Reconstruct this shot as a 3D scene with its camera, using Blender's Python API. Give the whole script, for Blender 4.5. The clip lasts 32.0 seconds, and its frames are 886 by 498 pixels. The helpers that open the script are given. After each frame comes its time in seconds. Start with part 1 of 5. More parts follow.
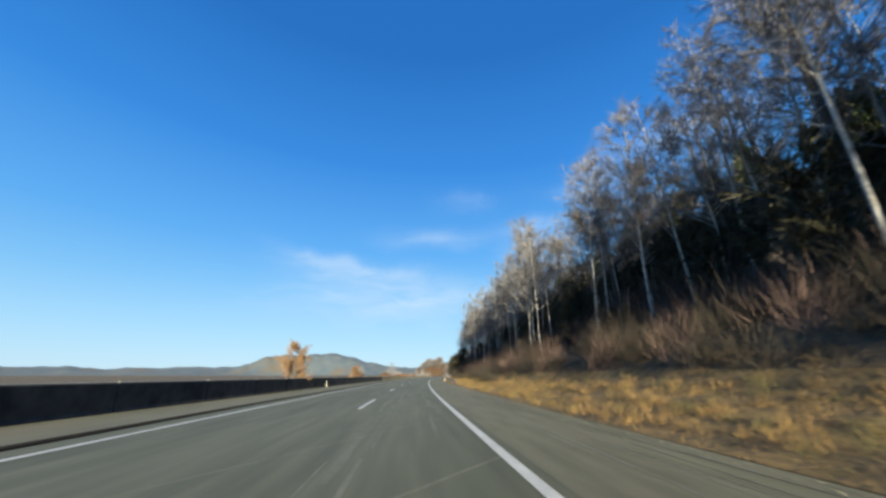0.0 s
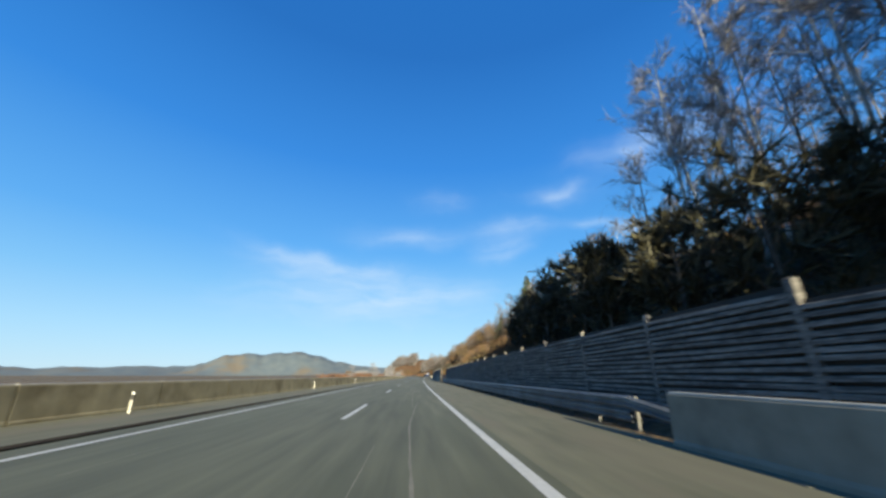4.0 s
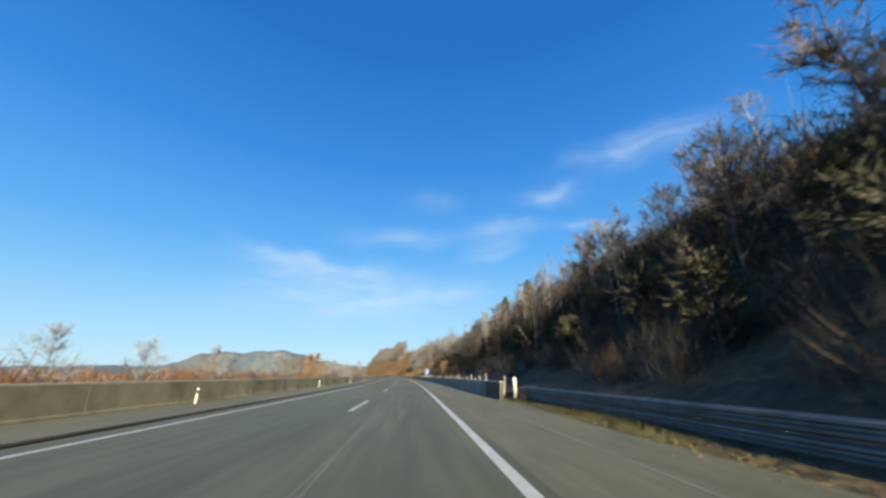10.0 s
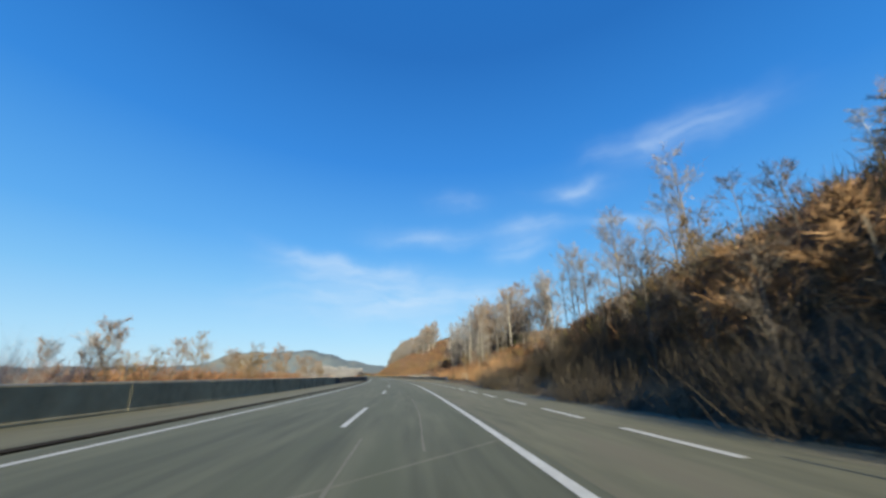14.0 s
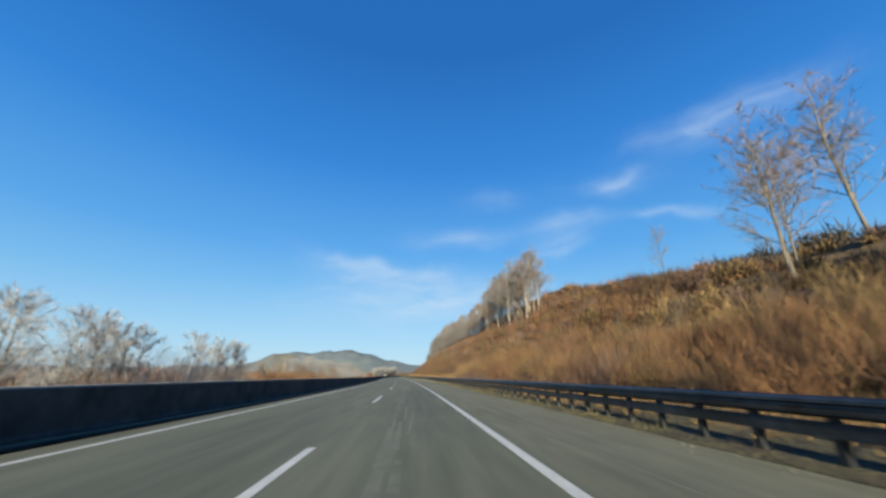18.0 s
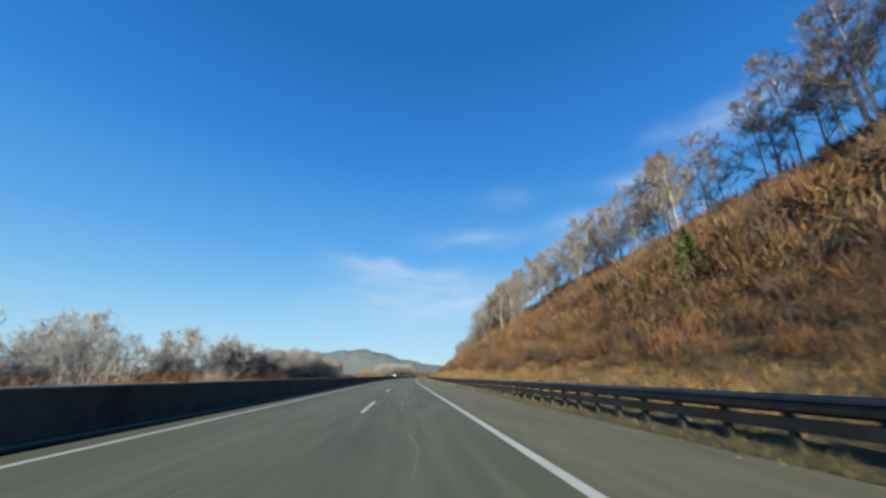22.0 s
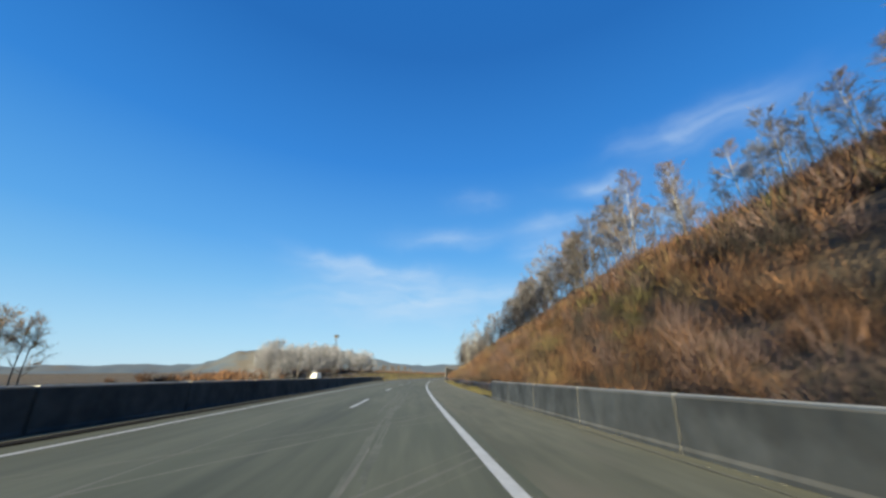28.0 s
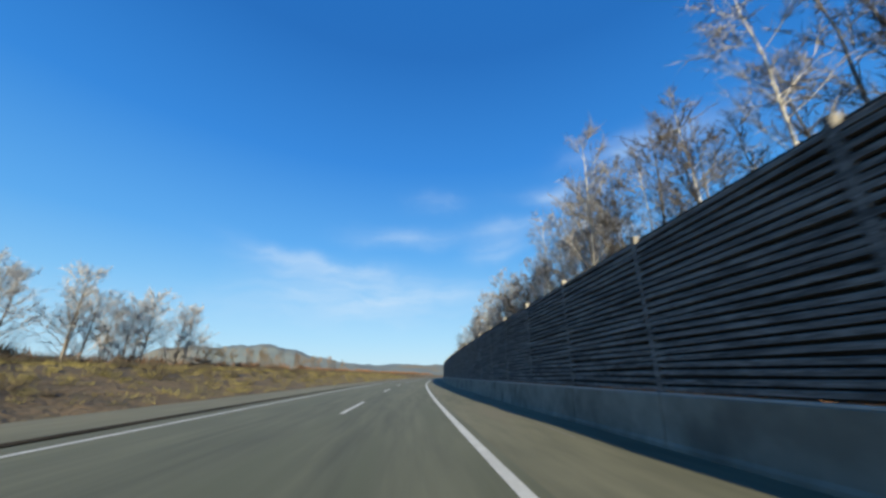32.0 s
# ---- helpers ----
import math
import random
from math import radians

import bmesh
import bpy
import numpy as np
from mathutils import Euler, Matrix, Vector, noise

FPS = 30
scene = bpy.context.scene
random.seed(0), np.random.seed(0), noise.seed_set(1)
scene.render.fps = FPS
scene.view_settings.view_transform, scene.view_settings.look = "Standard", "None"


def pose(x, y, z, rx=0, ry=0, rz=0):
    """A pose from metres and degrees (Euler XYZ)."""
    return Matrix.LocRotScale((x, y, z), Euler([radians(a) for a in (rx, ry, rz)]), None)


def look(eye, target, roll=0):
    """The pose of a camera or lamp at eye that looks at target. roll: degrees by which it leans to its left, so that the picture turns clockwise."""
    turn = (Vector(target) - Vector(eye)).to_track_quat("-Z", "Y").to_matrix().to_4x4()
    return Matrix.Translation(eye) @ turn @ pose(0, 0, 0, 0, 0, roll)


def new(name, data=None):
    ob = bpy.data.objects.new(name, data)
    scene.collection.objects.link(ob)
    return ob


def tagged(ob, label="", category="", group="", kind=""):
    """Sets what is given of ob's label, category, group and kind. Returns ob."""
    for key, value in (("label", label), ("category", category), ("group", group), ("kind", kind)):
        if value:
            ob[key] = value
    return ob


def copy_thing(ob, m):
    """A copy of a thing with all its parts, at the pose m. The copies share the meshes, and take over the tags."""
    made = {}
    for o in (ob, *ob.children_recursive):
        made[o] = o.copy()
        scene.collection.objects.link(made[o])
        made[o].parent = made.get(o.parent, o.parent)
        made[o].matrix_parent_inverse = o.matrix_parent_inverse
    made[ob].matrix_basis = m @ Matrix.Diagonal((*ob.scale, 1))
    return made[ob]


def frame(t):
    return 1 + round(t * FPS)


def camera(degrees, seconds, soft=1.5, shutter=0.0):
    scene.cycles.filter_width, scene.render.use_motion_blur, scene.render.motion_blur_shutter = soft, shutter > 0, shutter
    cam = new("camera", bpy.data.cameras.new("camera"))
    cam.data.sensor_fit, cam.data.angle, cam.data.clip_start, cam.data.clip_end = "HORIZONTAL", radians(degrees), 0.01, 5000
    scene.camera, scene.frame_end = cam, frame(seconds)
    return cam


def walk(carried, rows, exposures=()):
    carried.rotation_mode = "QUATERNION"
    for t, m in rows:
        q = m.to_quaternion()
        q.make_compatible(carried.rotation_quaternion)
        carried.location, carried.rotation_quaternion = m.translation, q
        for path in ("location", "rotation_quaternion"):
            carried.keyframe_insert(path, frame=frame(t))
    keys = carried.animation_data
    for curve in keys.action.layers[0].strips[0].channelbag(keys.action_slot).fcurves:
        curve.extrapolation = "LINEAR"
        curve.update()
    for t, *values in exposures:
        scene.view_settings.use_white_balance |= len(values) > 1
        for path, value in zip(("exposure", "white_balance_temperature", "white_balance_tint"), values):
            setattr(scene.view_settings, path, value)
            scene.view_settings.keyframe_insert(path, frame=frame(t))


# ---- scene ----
# ---- the road's line: distance s along it, offset u to the right of the right edge line ----
SPEED = 32.7
EYE = 1.275
HEADING = [(-12, -5), (-5, -1), (-1.5, 3.8), (0, 5), (1, 3.4), (3, 1.0), (6, -1.1), (9, -1.8), (11, -0.4), (13, 1.5), (15, 5.0), (17, 8.1), (19, 10.1),
           (23, 12.1), (25, 11.2), (28, 6.9), (31, 1.5), (32, -0.4), (36, -7), (40, -10), (60, -10)]
OFFSET = [(0, 1.62), (1, 1.74), (2, 1.74), (3, 1.60), (6, 1.67), (7, 1.52), (8, 1.29), (9, 1.25), (10, 1.37), (11, 1.63), (12, 1.87), (13, 2.09), (14, 2.0), (16, 1.70), (17, 1.86), (18, 1.93), (19, 2.14), (20, 2.25),
          (21, 2.26), (22, 2.15), (23, 2.05), (24, 1.80), (25, 1.54), (26.5, 1.36), (28, 1.29), (29, 1.32), (30, 1.37), (31, 1.48), (32, 1.38)]
# degrees by which the car points left of the road's line as it drifts in its lane
SWING = [(0, 0.2), (3, 0.5), (6, 0.0), (8, 0.65), (12, 0.7), (13.5, 0.5), (16, -0.1), (17, -0.1), (18.5, 0.5), (20, 0.1), (22, -0.35), (23.5, -0.4), (25, -0.15), (28, -0.25), (29, -0.35), (30, 0.1), (32, -0.4)]
# small gains and losses on the steady speed, in metres
DRIFT = [(0, 1.0), (1, 1.5), (3, -0.3), (6, 0.0), (7, -1.0), (8, -0.4), (9, -0.5), (11, -1.7), (13, -1.2), (14.5, -1.5), (16, -1.6), (17, 2.2), (18, 2.7), (19, 2.2), (21, 3.0), (23, 3.3), (24, 3.9), (25, 4.8), (28, 2.8), (29, 2.8), (30, 3.2),
         (31, 1.4), (32, 0.5)]


def path_s(t):
    return SPEED * t + np.interp(t, [a for a, b in DRIFT], [b for a, b in DRIFT])


TABLE_S = np.arange(-900.0, 5200.0, 2.0)
_raw = np.interp(TABLE_S / SPEED, [a for a, b in HEADING], [b for a, b in HEADING]) - np.interp(TABLE_S / SPEED, [a for a, b in SWING], [b for a, b in SWING], left=0.0, right=0.0)
_win = np.hanning(43)
TABLE_H = np.radians(np.convolve(np.pad(_raw, 21, mode="edge"), _win / _win.sum(), mode="valid"))
TABLE_X = np.concatenate([[0], np.cumsum(-np.sin(TABLE_H[:-1]) * 2.0)])
TABLE_Y = np.concatenate([[0], np.cumsum(np.cos(TABLE_H[:-1]) * 2.0)])
TABLE_X -= np.interp(0, TABLE_S, TABLE_X)
TABLE_Y -= np.interp(0, TABLE_S, TABLE_Y)


def heading(s):
    return np.interp(s, TABLE_S, TABLE_H)


def place(s, u, z):
    """World points, as an (n, 3) array, for distances s, offsets u and heights z."""
    s, u, z = np.broadcast_arrays(np.asarray(s, float), np.asarray(u, float), np.asarray(z, float))
    a = heading(s)
    return np.stack([np.interp(s, TABLE_S, TABLE_X) + u * np.cos(a), np.interp(s, TABLE_S, TABLE_Y) + u * np.sin(a), z], -1)


def at(s, u, z, turn=0.0, size=1.0):
    """The pose of a thing on the road's line: its x to the right, its y along the road."""
    p = place(s, u, z)
    return Matrix.Translation(Vector(p)) @ Matrix.Rotation(float(heading(s)) + radians(turn), 4, "Z") @ Matrix.Scale(size, 4)


# ---- camera ----
cam = camera(102.4, 32.0, soft=2.8, shutter=0.1)
TILT = 19.57
YAW = 5.0
rows = []
for k in range(65):
    t = k * 0.5
    off = np.interp(t, [a for a, b in OFFSET], [b for a, b in OFFSET])
    swing = np.interp(t, [a for a, b in SWING], [b for a, b in SWING])
    s_now = path_s(t)
    x, y, z = place(s_now, -off, EYE)
    rows.append((t, pose(x, y, z, 90 + TILT, 0, math.degrees(heading(s_now)) + swing - YAW)))
walk(cam, rows, exposures=[(0, 1.8), (12, 1.79), (17, 1.66), (25, 1.64), (28, 1.66), (32, 1.72)])

# ---- light ----
SUN_UP = 11.0
SUN_TURN = 3.4  # degrees by which its light runs left of the y axis
SKY_GAIN = 6.3
world = bpy.data.worlds.new("world")
scene.world = world
world.use_nodes = True
nt = world.node_tree
nt.nodes.clear()
out = nt.nodes.new("ShaderNodeOutputWorld")
bg = nt.nodes.new("ShaderNodeBackground")
sky = nt.nodes.new("ShaderNodeTexSky")
sky.sky_type, sky.sun_disc = "NISHITA", False
sky.sun_elevation, sky.sun_rotation = radians(SUN_UP), radians(180 - SUN_TURN)
sky.air_density, sky.dust_density, sky.ozone_density = 1.0, 0.2, 3.0
bg.inputs["Strength"].default_value = 0.05
# thin cirrus, by compass direction and height over the horizon
geo = nt.nodes.new("ShaderNodeNewGeometry")
tc = nt.nodes.new("ShaderNodeTexCoord")
sep = nt.nodes.new("ShaderNodeSeparateXYZ")
nt.links.new(tc.outputs["Generated"], sep.inputs[0])


def wmath(op, a, b=None, clamp=False):
    n = nt.nodes.new("ShaderNodeMath")
    n.operation, n.use_clamp = op, clamp
    for k, v in enumerate((a, b)):
        if v is None:
            continue
        if isinstance(v, (int, float)):
            n.inputs[k].default_value = v
        else:
            nt.links.new(v, n.inputs[k])
    return n.outputs[0]


azim = wmath("ARCTAN2", sep.outputs[0], sep.outputs[1])
elev = wmath("ARCSINE", sep.outputs[2])
# clear winter air: deep blue overhead, pale haze all round the horizon, laid over the sky's own light
ramp = nt.nodes.new("ShaderNodeValToRGB")
cr = ramp.color_ramp
cr.elements[0].position, cr.elements[0].color = 0.0, (0.50, 0.74, 0.92, 1)
cr.elements[1].position, cr.elements[1].color = 1.0, (0.012, 0.155, 0.54, 1)
for where, tone in ((0.12, (0.36, 0.66, 0.92, 1)), (0.25, (0.20, 0.53, 0.90, 1)), (0.39, (0.098, 0.40, 0.87, 1)), (0.67, (0.028, 0.245, 0.74, 1))):
    cr.elements.new(where).color = tone
nt.links.new(wmath("MULTIPLY", elev, 1.2, clamp=True), ramp.inputs[0])
gain = nt.nodes.new("ShaderNodeMix")
gain.data_type, gain.blend_type = "RGBA", "MULTIPLY"
gain.inputs["Factor"].default_value = 1.0
gain.inputs["B"].default_value = (SKY_GAIN, SKY_GAIN, SKY_GAIN, 1)
gain.clamp_result = False
nt.links.new(ramp.outputs[0], gain.inputs["A"])
hsv = nt.nodes.new("ShaderNodeMix")
hsv.data_type = "RGBA"
hsv.inputs["Factor"].default_value = 0.85
nt.links.new(sky.outputs[0], hsv.inputs["A"])
nt.links.new(gain.outputs["Result"], hsv.inputs["B"])
comb = nt.nodes.new("ShaderNodeCombineXYZ")
nt.links.new(azim, comb.inputs[0])
nt.links.new(elev, comb.inputs[1])
warp = nt.nodes.new("ShaderNodeTexNoise")
warp.inputs["Scale"].default_value, warp.inputs["Detail"].default_value = 7.0, 6.0
nt.links.new(comb.outputs[0], warp.inputs["Vector"])
wl = nt.nodes.new("ShaderNodeVectorMath")
wl.operation = "MULTIPLY_ADD"
wl.inputs[1].default_value = (0.20, 0.07, 0)
nt.links.new(warp.outputs["Color"], wl.inputs[0])
nt.links.new(comb.outputs[0], wl.inputs[2])
ws = nt.nodes.new("ShaderNodeSeparateXYZ")
nt.links.new(wl.outputs[0], ws.inputs[0])
CIRRUS = [  # degrees right of the sun's line, degrees up, length, thickness, lean, strength
    (-18, 17.0, 17, 2.6, -11, 0.34), (-16, 15.0, 22, 4.6, -9, 0.22), (-7, 15.3, 18, 3.4, -4, 0.30), (0, 21.2, 20, 3.8, 2, 0.28), (17, 22.6, 13, 3.2, -3, 0.34), (24.5, 27.0, 13, 3.2, -2, 0.36),
    (14.5, 19.4, 9, 4.2, 12, 0.28), (-8, 10.5, 40, 8.0, 0, 0.42), (5, 12.5, 26, 5.0, 3, 0.22), (39, 31.0, 22, 4.8, 0, 0.36), (31, 21.2, 12, 2.0, -10, 0.26), (5, 27.0, 12, 3.2, 0, 0.14)]
total = None
for az, el, ln, th, lean, power in CIRRUS:
    da = wmath("SUBTRACT", ws.outputs[0], radians(az) + 0.10)
    de = wmath("SUBTRACT", wmath("SUBTRACT", ws.outputs[1], radians(el) + 0.035), wmath("MULTIPLY", da, math.tan(radians(lean))))
    q = wmath("ADD", wmath("POWER", wmath("ABSOLUTE", wmath("DIVIDE", da, radians(ln) / 2)), 2), wmath("POWER", wmath("ABSOLUTE", wmath("DIVIDE", de, radians(th) / 2)), 2))
    v = wmath("MULTIPLY", wmath("POWER", 2.718, wmath("MULTIPLY", q, -1.6)), power)
    total = v if total is None else wmath("ADD", total, v)
fine = nt.nodes.new("ShaderNodeTexNoise")
fine.inputs["Scale"].default_value, fine.inputs["Detail"].default_value = 16.0, 7.0
fm = nt.nodes.new("ShaderNodeMapping")
fm.inputs["Scale"].default_value = (0.5, 2.2, 1)
nt.links.new(wl.outputs[0], fm.inputs["Vector"])
nt.links.new(fm.outputs[0], fine.inputs["Vector"])
total = wmath("MULTIPLY", total, wmath("ADD", wmath("MULTIPLY", fine.outputs["Fac"], 2.0), -0.1), clamp=True)
cmix = nt.nodes.new("ShaderNodeMix")
cmix.data_type = "RGBA"
nt.links.new(total, cmix.inputs["Factor"])
nt.links.new(hsv.outputs["Result"], cmix.inputs["A"])
cmix.inputs["B"].default_value = (4.0, 4.9, 5.8, 1)
nt.links.new(cmix.outputs["Result"], bg.inputs["Color"])
nt.links.new(bg.outputs[0], out.inputs[0])

sun = new("sun", bpy.data.lights.new("sun", "SUN"))
sun.data.energy, sun.data.angle, sun.data.color = 5.0, radians(0.53), (0.98, 0.88, 0.60)
sun.matrix_world = Matrix.Rotation(radians(SUN_TURN), 4, "Z") @ look((0, -60 * math.cos(radians(SUN_UP)), 60 * math.sin(radians(SUN_UP))), (0, 0, 0))


# ---- materials ----
def material(name, low, high, scale=3.0, rough=0.8, bump=0.3, metal=0.0, stretch=(1, 1, 1), coords="Position", island=0.0, big=0.15, stain=None, relief=0.02):
    """A surface between two colours, mottled at two scales, with relief. island: how much single pieces differ. stain: a third colour in patches."""
    m = bpy.data.materials.new(name)
    m.use_nodes = True
    t = m.node_tree
    b = t.nodes["Principled BSDF"]
    b.inputs["Roughness"].default_value, b.inputs["Metallic"].default_value = rough, metal
    if coords == "Position":
        src = t.nodes.new("ShaderNodeNewGeometry").outputs["Position"]
    else:
        src = t.nodes.new("ShaderNodeTexCoord").outputs[coords]
    mp = t.nodes.new("ShaderNodeMapping")
    mp.inputs["Scale"].default_value = stretch
    t.links.new(src, mp.inputs["Vector"])

    def noise_at(sc, detail):
        n = t.nodes.new("ShaderNodeTexNoise")
        n.inputs["Scale"].default_value, n.inputs["Detail"].default_value = sc, detail
        t.links.new(mp.outputs[0], n.inputs["Vector"])
        return n.outputs["Fac"]

    fine, broad = noise_at(scale, 6), noise_at(scale * big, 3)
    add = t.nodes.new("ShaderNodeMath")
    add.operation = "ADD"
    t.links.new(fine, add.inputs[0])
    t.links.new(broad, add.inputs[1])
    val = add.outputs[0]
    lo, hi = 0.72, 1.28
    if island:
        g = t.nodes.new("ShaderNodeNewGeometry")
        ma = t.nodes.new("ShaderNodeMath")
        ma.operation = "MULTIPLY_ADD"
        ma.inputs[1].default_value, ma.inputs[2].default_value = island, -island / 2
        t.links.new(g.outputs["Random Per Island"], ma.inputs[0])
        a2 = t.nodes.new("ShaderNodeMath")
        t.links.new(val, a2.inputs[0])
        t.links.new(ma.outputs[0], a2.inputs[1])
        val = a2.outputs[0]
    mr = t.nodes.new("ShaderNodeMapRange")
    mr.inputs["From Min"].default_value, mr.inputs["From Max"].default_value = lo, hi
    t.links.new(val, mr.inputs["Value"])
    mix = t.nodes.new("ShaderNodeMix")
    mix.data_type = "RGBA"
    mix.inputs["A"].default_value, mix.inputs["B"].default_value = (*low, 1), (*high, 1)
    t.links.new(mr.outputs[0], mix.inputs["Factor"])
    col = mix.outputs["Result"]
    if stain:
        m2 = t.nodes.new("ShaderNodeMix")
        m2.data_type = "RGBA"
        m2.inputs["B"].default_value = (*stain, 1)
        r2 = t.nodes.new("ShaderNodeMapRange")
        r2.inputs["From Min"].default_value, r2.inputs["From Max"].default_value = 0.52, 0.68
        t.links.new(noise_at(scale * big * 2.1, 5), r2.inputs["Value"])
        t.links.new(r2.outputs[0], m2.inputs["Factor"])
        t.links.new(col, m2.inputs["A"])
        col = m2.outputs["Result"]
    t.links.new(col, b.inputs["Base Color"])
    if bump:
        bp = t.nodes.new("ShaderNodeBump")
        bp.inputs["Strength"].default_value, bp.inputs["Distance"].default_value = bump, relief
        t.links.new(fine, bp.inputs["Height"])
        t.links.new(bp.outputs[0], b.inputs["Normal"])
    return m


M_GROUND = material("dry_grass_soil", (0.032, 0.021, 0.011), (0.125, 0.077, 0.035), 2.6, 0.95, 1.0, stain=(0.06, 0.042, 0.02), relief=0.25)
M_ASPHALT = material("asphalt", (0.054, 0.057, 0.034), (0.114, 0.116, 0.073), 3.0, 0.8, 0.3, coords="UV", stretch=(1.0, 0.07, 1), stain=(0.074, 0.079, 0.046))
M_SHOULDER = material("shoulder_asphalt", (0.075, 0.075, 0.046), (0.135, 0.130, 0.082), 3.0, 0.85, 0.2, coords="UV", stretch=(1.0, 0.15, 1), stain=(0.12, 0.108, 0.072))
M_SEAL = material("crack_seal", (0.112, 0.106, 0.078), (0.170, 0.160, 0.124), 4, 0.8, 0.1)
M_SCUFF = material("scuffed_asphalt", (0.078, 0.080, 0.053), (0.142, 0.140, 0.102), 3, 0.8, 0.1)
M_PAINT = material("road_paint", (0.409, 0.403, 0.376), (0.541, 0.535, 0.502), 9, 0.6, 0.1)
M_CONCRETE = material("barrier_concrete", (0.143, 0.131, 0.101), (0.24, 0.221, 0.176), 2.2, 0.9, 0.3, stain=(0.112, 0.101, 0.0788))
# concrete with the shade of the median's road side in its colour
M_SHADE_WALL = material("shade_dark_concrete", (0.030, 0.029, 0.026), (0.075, 0.071, 0.062), 2.2, 0.9, 0.3, stain=(0.024, 0.023, 0.021))
# olive concrete lightened as if sunlit, for one stretch of the median
M_OLIVE_WALL = material("sunlit_olive_concrete", (0.20, 0.175, 0.105), (0.33, 0.29, 0.18), 1.6, 0.9, 0.3, stain=(0.15, 0.125, 0.07))
M_CAP = material("concrete_cap", (0.3, 0.288, 0.258), (0.372, 0.36, 0.324), 4, 0.85, 0.2)
M_STEEL = material("galvanised_steel", (0.07, 0.076, 0.085), (0.16, 0.167, 0.172), 4, 0.55, 0.05, metal=0.4, stain=(0.08, 0.078, 0.076))
M_POST = material("post_steel", (0.06, 0.06, 0.06), (0.12, 0.117, 0.112), 5, 0.6, 0.1, metal=0.4)
M_TIMBER = material("weathered_timber", (0.040, 0.038, 0.037), (0.215, 0.198, 0.182), 5, 0.85, 0.5, stretch=(1, 1, 8), stain=(0.06, 0.054, 0.05))
# near-black backing: the dark of the slat gaps is in its colour
M_BACK = material("gap_dark_timber", (0.012, 0.011, 0.01), (0.028, 0.025, 0.022), 5, 0.9, 0.3)
M_BARK = material("grey_bark", (0.055, 0.047, 0.041), (0.125, 0.110, 0.096), 6, 0.9, 0.5, coords="Object", stretch=(1, 1, 0.3))
M_BIRCH = material("birch_bark", (0.19, 0.175, 0.16), (0.40, 0.375, 0.345), 4, 0.8, 0.3, coords="Object", stretch=(1, 1, 2.5), stain=(0.06, 0.05, 0.043))
M_TWIG = material("bare_twigs", (0.062, 0.059, 0.063), (0.175, 0.165, 0.174), 2, 0.85, 0, island=0.9)
M_TWIG_RED = material("brown_twigs", (0.066, 0.046, 0.036), (0.165, 0.118, 0.092), 2, 0.85, 0, island=0.9)
M_TWIG_PALE = material("pale_twigs", (0.085, 0.086, 0.098), (0.26, 0.262, 0.290), 2, 0.85, 0, island=0.9)
M_NEEDLE = material("spruce_needles", (0.0171, 0.0304, 0.0114), (0.0665, 0.0902, 0.0285), 2, 0.8, 0, island=0.8)
M_BRUSH = material("rust_brush", (0.016, 0.0075, 0.0045), (0.150, 0.073, 0.033), 0.8, 0.9, 0, island=0.75, big=0.5)
M_OCHRE = material("ochre_brush", (0.028, 0.018, 0.008), (0.162, 0.106, 0.043), 0.8, 0.9, 0, island=0.75, big=0.5)
# dark brush; its depth of tone also imitates shade among stems
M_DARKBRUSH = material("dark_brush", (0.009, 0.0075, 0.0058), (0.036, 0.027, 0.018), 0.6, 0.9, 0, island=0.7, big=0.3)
M_MAUVE = material("mauve_brush", (0.038, 0.024, 0.022), (0.125, 0.080, 0.070), 0.8, 0.9, 0, island=0.7, big=0.3)
M_OLIVE = material("olive_brush", (0.030, 0.027, 0.009), (0.125, 0.105, 0.036), 0.8, 0.9, 0, island=0.7, big=0.3)
M_STRAW = material("dry_grass", (0.058, 0.035, 0.014), (0.240, 0.146, 0.050), 1.2, 0.9, 0, island=0.8, big=0.3)
M_TURF = material("dead_turf", (0.036, 0.024, 0.010), (0.190, 0.118, 0.040), 7.0, 0.95, 0.8, stain=(0.07, 0.046, 0.018), relief=0.06)
M_MOSS_SHADE = material("mossy_shade_verge", (0.014, 0.014, 0.007), (0.085, 0.070, 0.026), 6.0, 0.95, 1.0, stain=(0.04, 0.028, 0.014), relief=0.08)
M_TWIG_DARK = material("dark_twigs", (0.017, 0.014, 0.013), (0.070, 0.056, 0.050), 2, 0.85, 0, island=0.9)
M_IVY = material("dark_ivy", (0.011, 0.011, 0.005), (0.044, 0.040, 0.017), 2, 0.75, 0, island=0.8)
M_LEAF = material("orange_leaves", (0.090, 0.050, 0.024), (0.225, 0.132, 0.066), 2, 0.8, 0, island=0.9)
# near-black steel: the shade on the rail is put into its colour
M_SHADE_STEEL = material("shade_dark_steel", (0.010, 0.012, 0.016), (0.042, 0.047, 0.056), 4, 0.4, 0.1, metal=0.5, stain=(0.024, 0.022, 0.020))
M_RED = material("red_plate", (0.4, 0.03, 0.02), (0.5, 0.05, 0.03), 5, 0.5, 0)
M_GREEN = material("verge_grass", (0.026, 0.026, 0.010), (0.118, 0.100, 0.036), 1.5, 0.9, 0, island=0.8)
# far woods with the blue of distance haze mixed into the colour
M_FAR = material("haze_blue_hill_wood", (0.045, 0.068, 0.095), (0.085, 0.105, 0.115), 0.012, 1.0, 0, stain=(0.10, 0.085, 0.065))
M_BLUE = material("sign_blue", (0.004, 0.05, 0.24), (0.006, 0.065, 0.30), 5, 0.85, 0)
